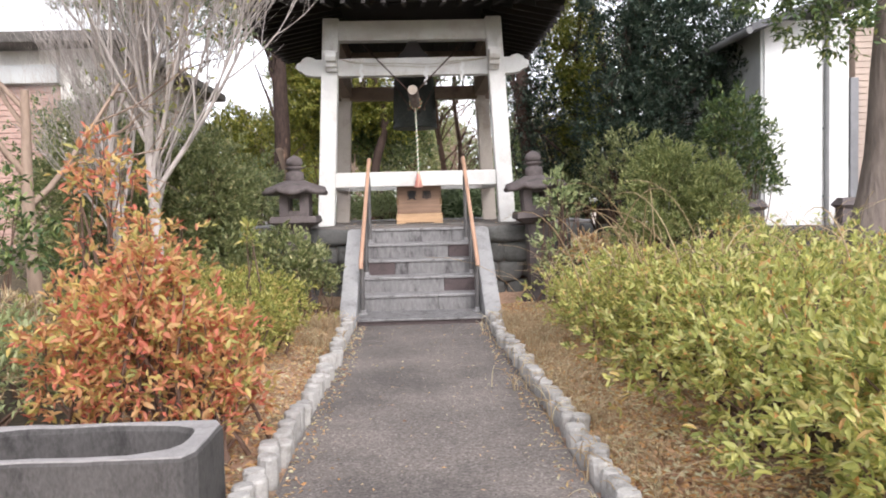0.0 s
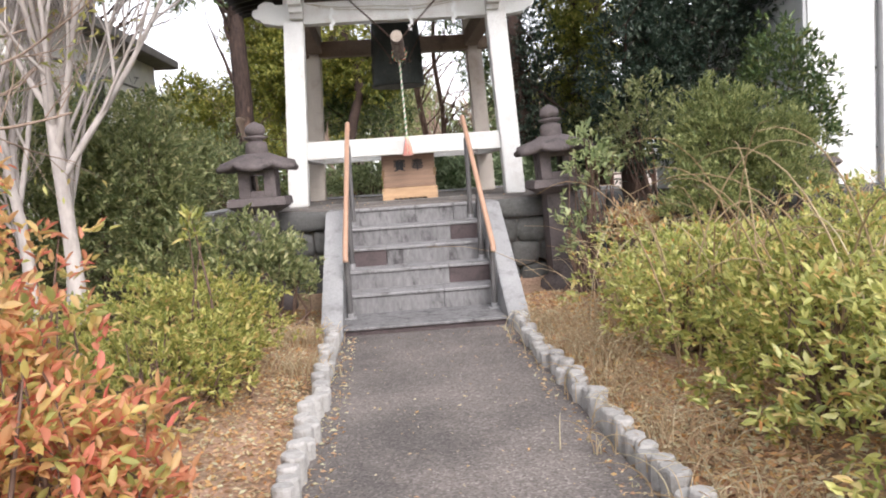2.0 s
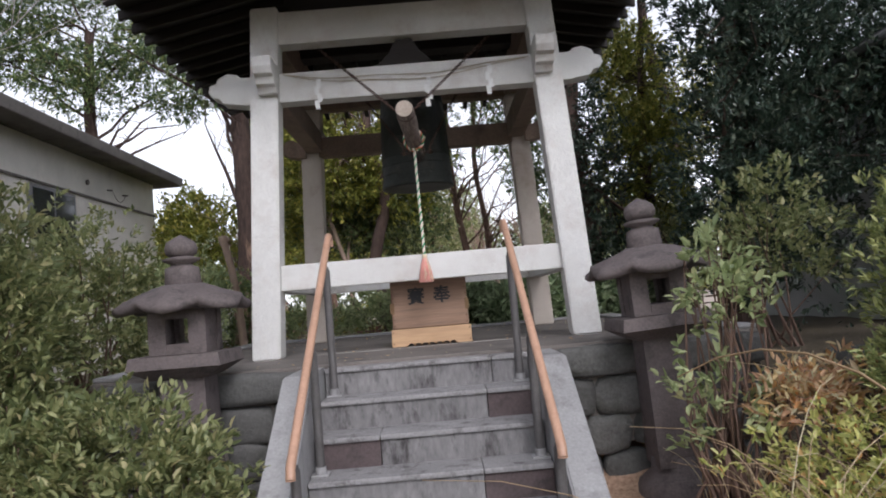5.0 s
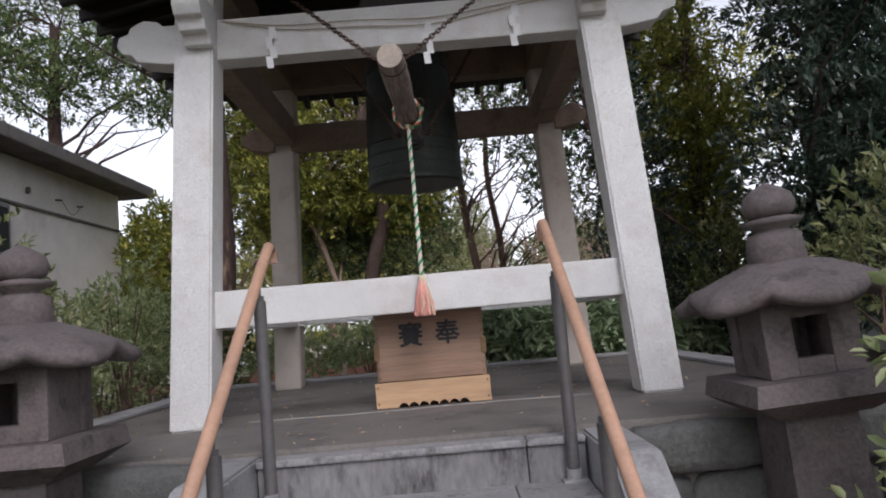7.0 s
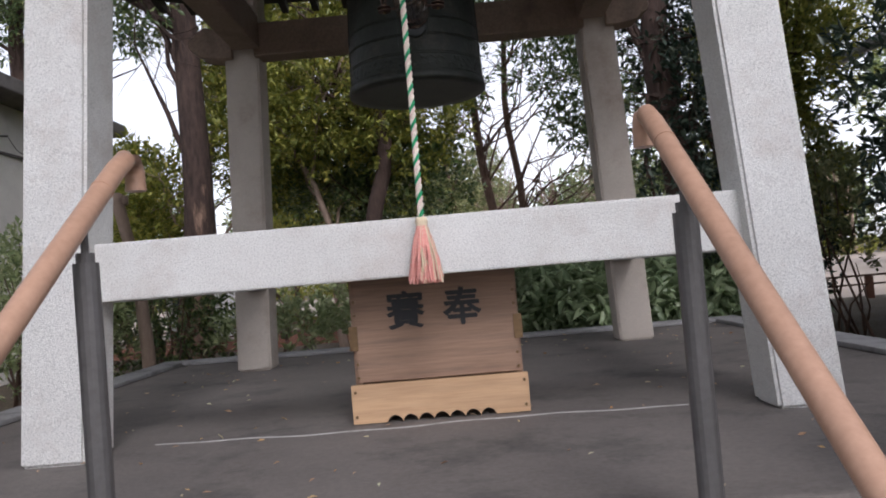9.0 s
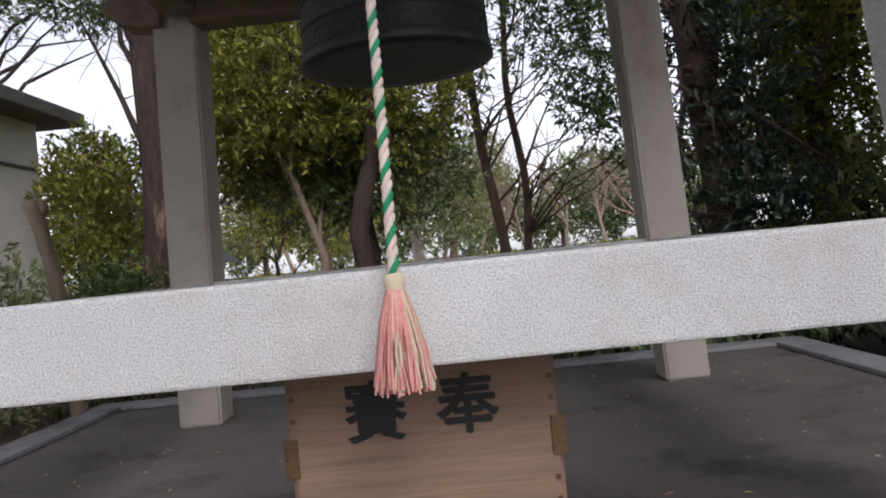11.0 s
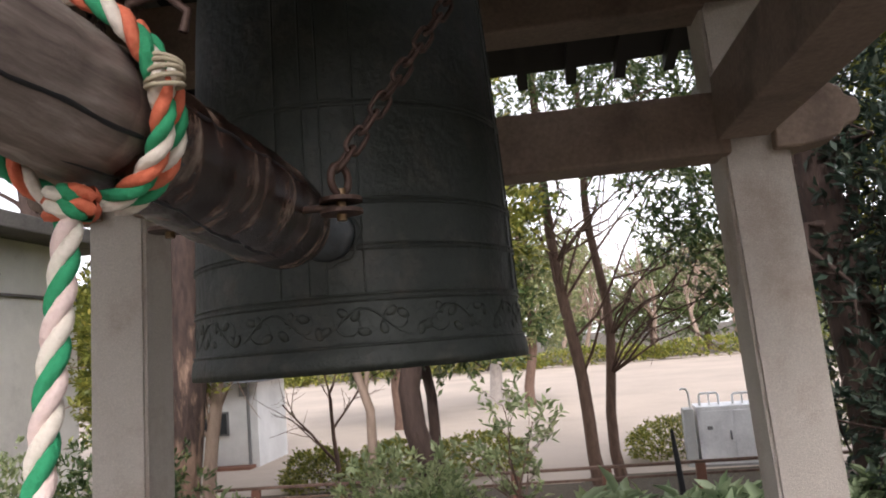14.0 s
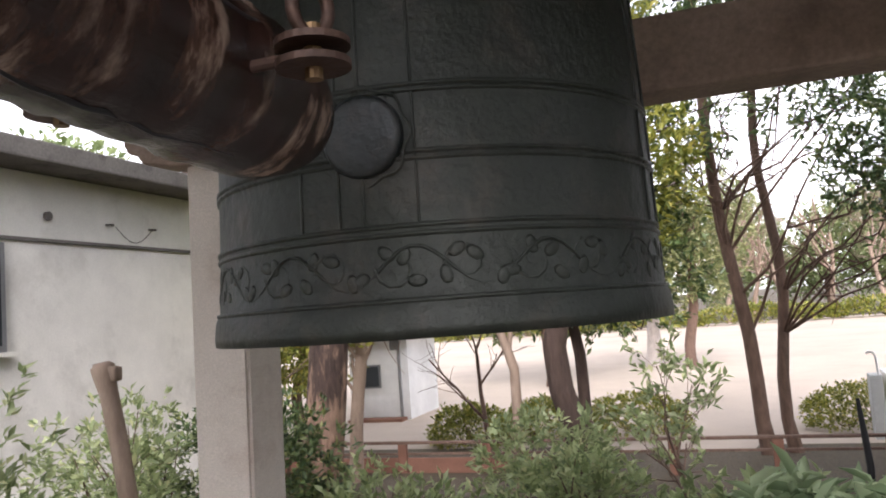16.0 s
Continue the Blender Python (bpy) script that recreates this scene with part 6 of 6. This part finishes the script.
tree("slim_tree", "slim pale-barked tree with bare crown", "tree", 140, -1.35, 18.9, 0.62, 3.2, 0.06, BARK_TAN, None, 3, 4, angle=0.6, bend=0.35)
tree("slim_tree", "small bare tree with spreading twigs at the sand's edge", "tree", 141, -2.5, 22.0, 0.55, 1.5, 0.045, BARK_B, None, 3, 4, angle=0.7, first=0.3)
tree("grey_tree", "leafless pale grey tree with many upright limbs", "tree", 142, -2.42, 8.45, 0.05, 2.3, 0.07, BARK_GREY, YELLOW, 4, 6, 1, 0.07, 0.025, (0.03, 0, 1), 0.55, 0.10, 0.55, 0.55, 0.66)
tree("grey_tree", "leafless pale grey tree with upright limbs", "tree", 143, -2.62, 8.35, 0.05, 2.0, 0.055, BARK_GREY, None, 4, 5, way=(-0.06, 0, 1), first=0.5, rise=0.6, angle=0.55, shrink=0.68, bend=0.10)
tree("grey_tree", "smooth grey-brown tree with crooked low limbs", "tree", 144, -2.9, 7.2, 0.05, 2.2, 0.07, BARK_TAN, YELLOW, 4, 4, 1, 0.07, 0.025, (-0.03, 0, 1), 0.55, 0.16, 0.3, 0.8, 0.62)
tree("grey_tree", "leafless pale grey tree with dense fine twigs", "tree", 157, -2.6, 8.7, 0.05, 2.2, 0.04, BARK_GREY, None, 4, 6, way=(0.03, 0, 1), first=0.5, rise=0.6, angle=0.5, shrink=0.7, bend=0.12)
tree("grey_tree", "leafless pale grey tree with fine twigs", "tree", 155, -3.0, 8.9, 0.05, 1.7, 0.032, BARK_GREY, None, 4, 6, way=(0.02, 0, 1), first=0.35, rise=0.5, angle=0.5, shrink=0.7, bend=0.12)
stump = thing("pruned_trunk", "pruned leaning brown trunk with a cut top", "tree stump", -2.36, 15.02, 0.68)
part("trunk", tubes("trunk", [([(0.13, 0, -0.05), (0.125, 0.01, 0.4), (0.095, 0.01, 0.85), (0.04, 0, 1.25), (-0.01, 0, 1.48), (-0.03, 0, 1.56), (-0.04, 0, 1.60), (-0.045, 0, 1.615)], [0.055, 0.05, 0.046, 0.044, 0.045, 0.056, 0.058, 0.04], 12)]), BARK_TAN, stump)
part("cut_face", rod((-0.045, 0, 1.605), (-0.047, 0, 1.62), 0.041, 14), LOG_END, stump)
part("knob", rough_block(-0.02, 0.05, -0.03, 0.03, 1.52, 1.6, 3, 0.02), BARK_TAN, stump, smooth=True)

# ---- far belt of trees and hedge beyond the sand ----
hedge = bush("far_hedge", "long clipped hedge at the far side of the sand", 150, [((x, 57, 0.9), (4.5, 0.8, 0.7), 0.5) for x in range(-32, 40, 7)], OLIVE, BARK_B, 5000, 5, 0.22, 0.12, "", False, 1, low=-0.4, rough=0.06)
first = lobed_tree("far_tree", "distant green tree beyond the sand", 151, -14, 66, 7, 0.25, BARK_B, [((-14, 66, 5), (3, 2.5, 2.6)), ((-12, 66, 7), (2.2, 2, 1.8)), ((-16, 66, 3.6), (2, 2, 2))], FAR_LEAF, 1500, 6, 0.32, 0.16, group="far trees")
bare = tree("far_bare_tree", "distant leafless tree beyond the sand", "tree", 152, -4, 62, 0.5, 5, 0.16, BARK_TAN, None, 4, 4, angle=0.55, shrink=0.68, group="far bare trees", bend=0.3)
fr = random.Random(5)
for k, x in enumerate((-34, -25, 8, 16, 30, 42, -46, 56, -8, -3, 2.5, 12)):
    copy_thing(first, pose(x, 66 + fr.uniform(-3, 5), 0.4, 0, 0, fr.uniform(0, 360)))
for x in (-20, -10, 1.5, 5, 12, 20, -28, 27, -1, 3, 7, 9.5):
    copy_thing(bare, pose(x, 60 + fr.uniform(-2, 4), 0.4, 0, 0, fr.uniform(0, 360)))
for x, y in ((-20, 30), (-16, 20), (-18, 8), (-22, -6), (16, 26), (19, 36), (22, 15), (18, 3), (14, -10), (-10, -16), (2, -20)):
    copy_thing(first, pose(x, y, 0.2, 0, 0, fr.uniform(0, 360)))

# ---- leaf litter and dry grass ----
lrng = np.random.default_rng(77)


def litter(name, label, n, xs, ys, size):
    x, y = lrng.uniform(*xs, n), lrng.uniform(*ys, n)
    z = rise(x, y) + 0.012 + 0.01 * lrng.random(n)
    z[np.abs(x) < 0.68] = 0.006
    p = np.stack([x, y, z], 1)
    d = unit(np.stack([lrng.normal(size=n), lrng.normal(size=n), 0.25 * lrng.normal(size=n)], 1))
    ob = part(name, leaf_mesh(name, lrng, p, d, 1, size, size * 0.45, 0.1, 0.01, 0, 0.1), LITTER)
    tagged(ob, label, "fallen leaves", kind="stuff")


litter("leaf_litter", "brown and tan fallen leaves on the ground", 16000, (-1.7, -0.78), (2.5, 10.4), 0.035)
litter("leaf_litter", "brown and tan fallen leaves under the hedge", 15000, (0.8, 1.7), (2.5, 10.4), 0.035)
litter("leaf_litter", "orange-brown dead leaves drifted behind the edging", 9000, (0.8, 1.3), (2.5, 9.6), 0.045)
litter("leaf_litter", "few fallen leaves scattered on the asphalt", 120, (-0.66, 0.66), (2.5, 9.0), 0.025)
litter("leaf_litter", "fallen leaves gathered along the path's edge", 380, (0.56, 0.67), (2.5, 9.0), 0.028)
litter("leaf_litter", "fallen leaves and straw along the path's edge", 600, (-0.66, -0.54), (2.5, 9.0), 0.028)


def scattered(name, label, n, xs, ys, z, size, mat):
    p = np.stack([lrng.uniform(*xs, n), lrng.uniform(*ys, n), np.full(n, z)], 1)
    d = unit(np.stack([lrng.normal(size=n), lrng.normal(size=n), 0.1 * lrng.normal(size=n)], 1))
    tagged(part(name, leaf_mesh(name, lrng, p, d, 1, size, size * 0.3, 0.1, 0.01, 0, 0.05), mat), label, "fallen leaves", kind="stuff")


scattered("leaf_scraps", "small dry leaf scraps on the platform", 260, (-2.1, 2.1), (10.95, 15.0), PZ + 0.004, 0.03, LITTER)
scattered("leaf_scraps", "dry needles and scraps on the asphalt", 320, (-0.64, 0.66), (2.0, 9.0), 0.004, 0.022, DRY)


def grass(name, label, seed, x, y, n, height, spread, bend, width=0.0042):
    r = np.random.default_rng(seed)
    t = thing(name, label, "grass", x, y, gz(x, y))
    lines = []
    for k in range(n):
        a = r.random() * 2 * math.pi
        h = height * (0.6 + 0.5 * r.random())
        out = bend * h * (0.4 + 0.8 * r.random())
        s0 = np.array([spread * r.normal(), spread * r.normal(), 0])
        way = np.array([math.cos(a), math.sin(a), 0])
        if height > 1.3:
            line = [s0 + way * h * (0.35 + 0.4 * lean_by) * s ** 1.4 + np.array([0, 0, h * (1.5 * s - (0.7 + 0.3 * lean_by) * s ** 2.2)]) for lean_by in [r.random()] for s in np.linspace(0, 1, 12)]
            lines.append((line, [width * (1 - 0.75 * s) for s in np.linspace(0, 1, 12)], 3))
            continue
        lines.append(([s0 + way * out * s ** 2 + np.array([0, 0, h * (s - 0.45 * bend * s ** 3)]) for s in np.linspace(0, 1, 8)], [width * (1 - 0.7 * s) for s in np.linspace(0, 1, 8)], 3))
    part("blades", tubes("blades", lines), DRY, t)


for k, (x, y, n, h, sp, be) in enumerate(((0.98, 7.9, 110, 0.24, 0.14, 0.7), (0.95, 8.6, 110, 0.24, 0.14, 0.7), (0.97, 6.9, 70, 0.22, 0.16, 0.8), (1.6, 7.2, 16, 1.65, 0.12, 1.0), (1.85, 6.2, 18, 1.7, 0.14, 1.0), (2.5, 8.8, 60, 1.2, 0.2, 0.7), (3.6, 8.6, 80, 1.3, 0.35, 0.6), (2.2, 5.2, 10, 1.6, 0.1, 1.0), (0.95, 4.6, 60, 0.2, 0.16, 0.9), (0.93, 5.3, 80, 0.22, 0.16, 0.9), (0.95, 6.1, 90, 0.24, 0.16, 0.9), (1.05, 7.4, 70, 0.3, 0.12, 0.7), (1.3, 8.2, 30, 1.15, 0.12, 0.8),
                                          (-0.95, 8.75, 160, 0.22, 0.12, 0.6), (-0.9, 7.9, 120, 0.2, 0.12, 0.6), (-2.3, 6.6, 60, 0.7, 0.15, 0.5), (4.4, 9.2, 80, 0.9, 0.3, 0.6), (1.9, 10.0, 120, 0.4, 0.2, 0.5))):
    grass("dry_grass", "tuft of dry straw-coloured grass", 200 + k, x, y, n, h, sp, be, 0.008 if h > 1.3 else 0.0042)
gr = random.Random(31)
for k in range(17):
    y = 3.4 + 0.34 * k
    grass("dry_grass", "low tuft of pale straw behind the edging stakes", 240 + k, 0.9 + gr.uniform(-0.04, 0.14), y, 30, 0.2, 0.11, gr.uniform(0.8, 1.2), 0.0034)
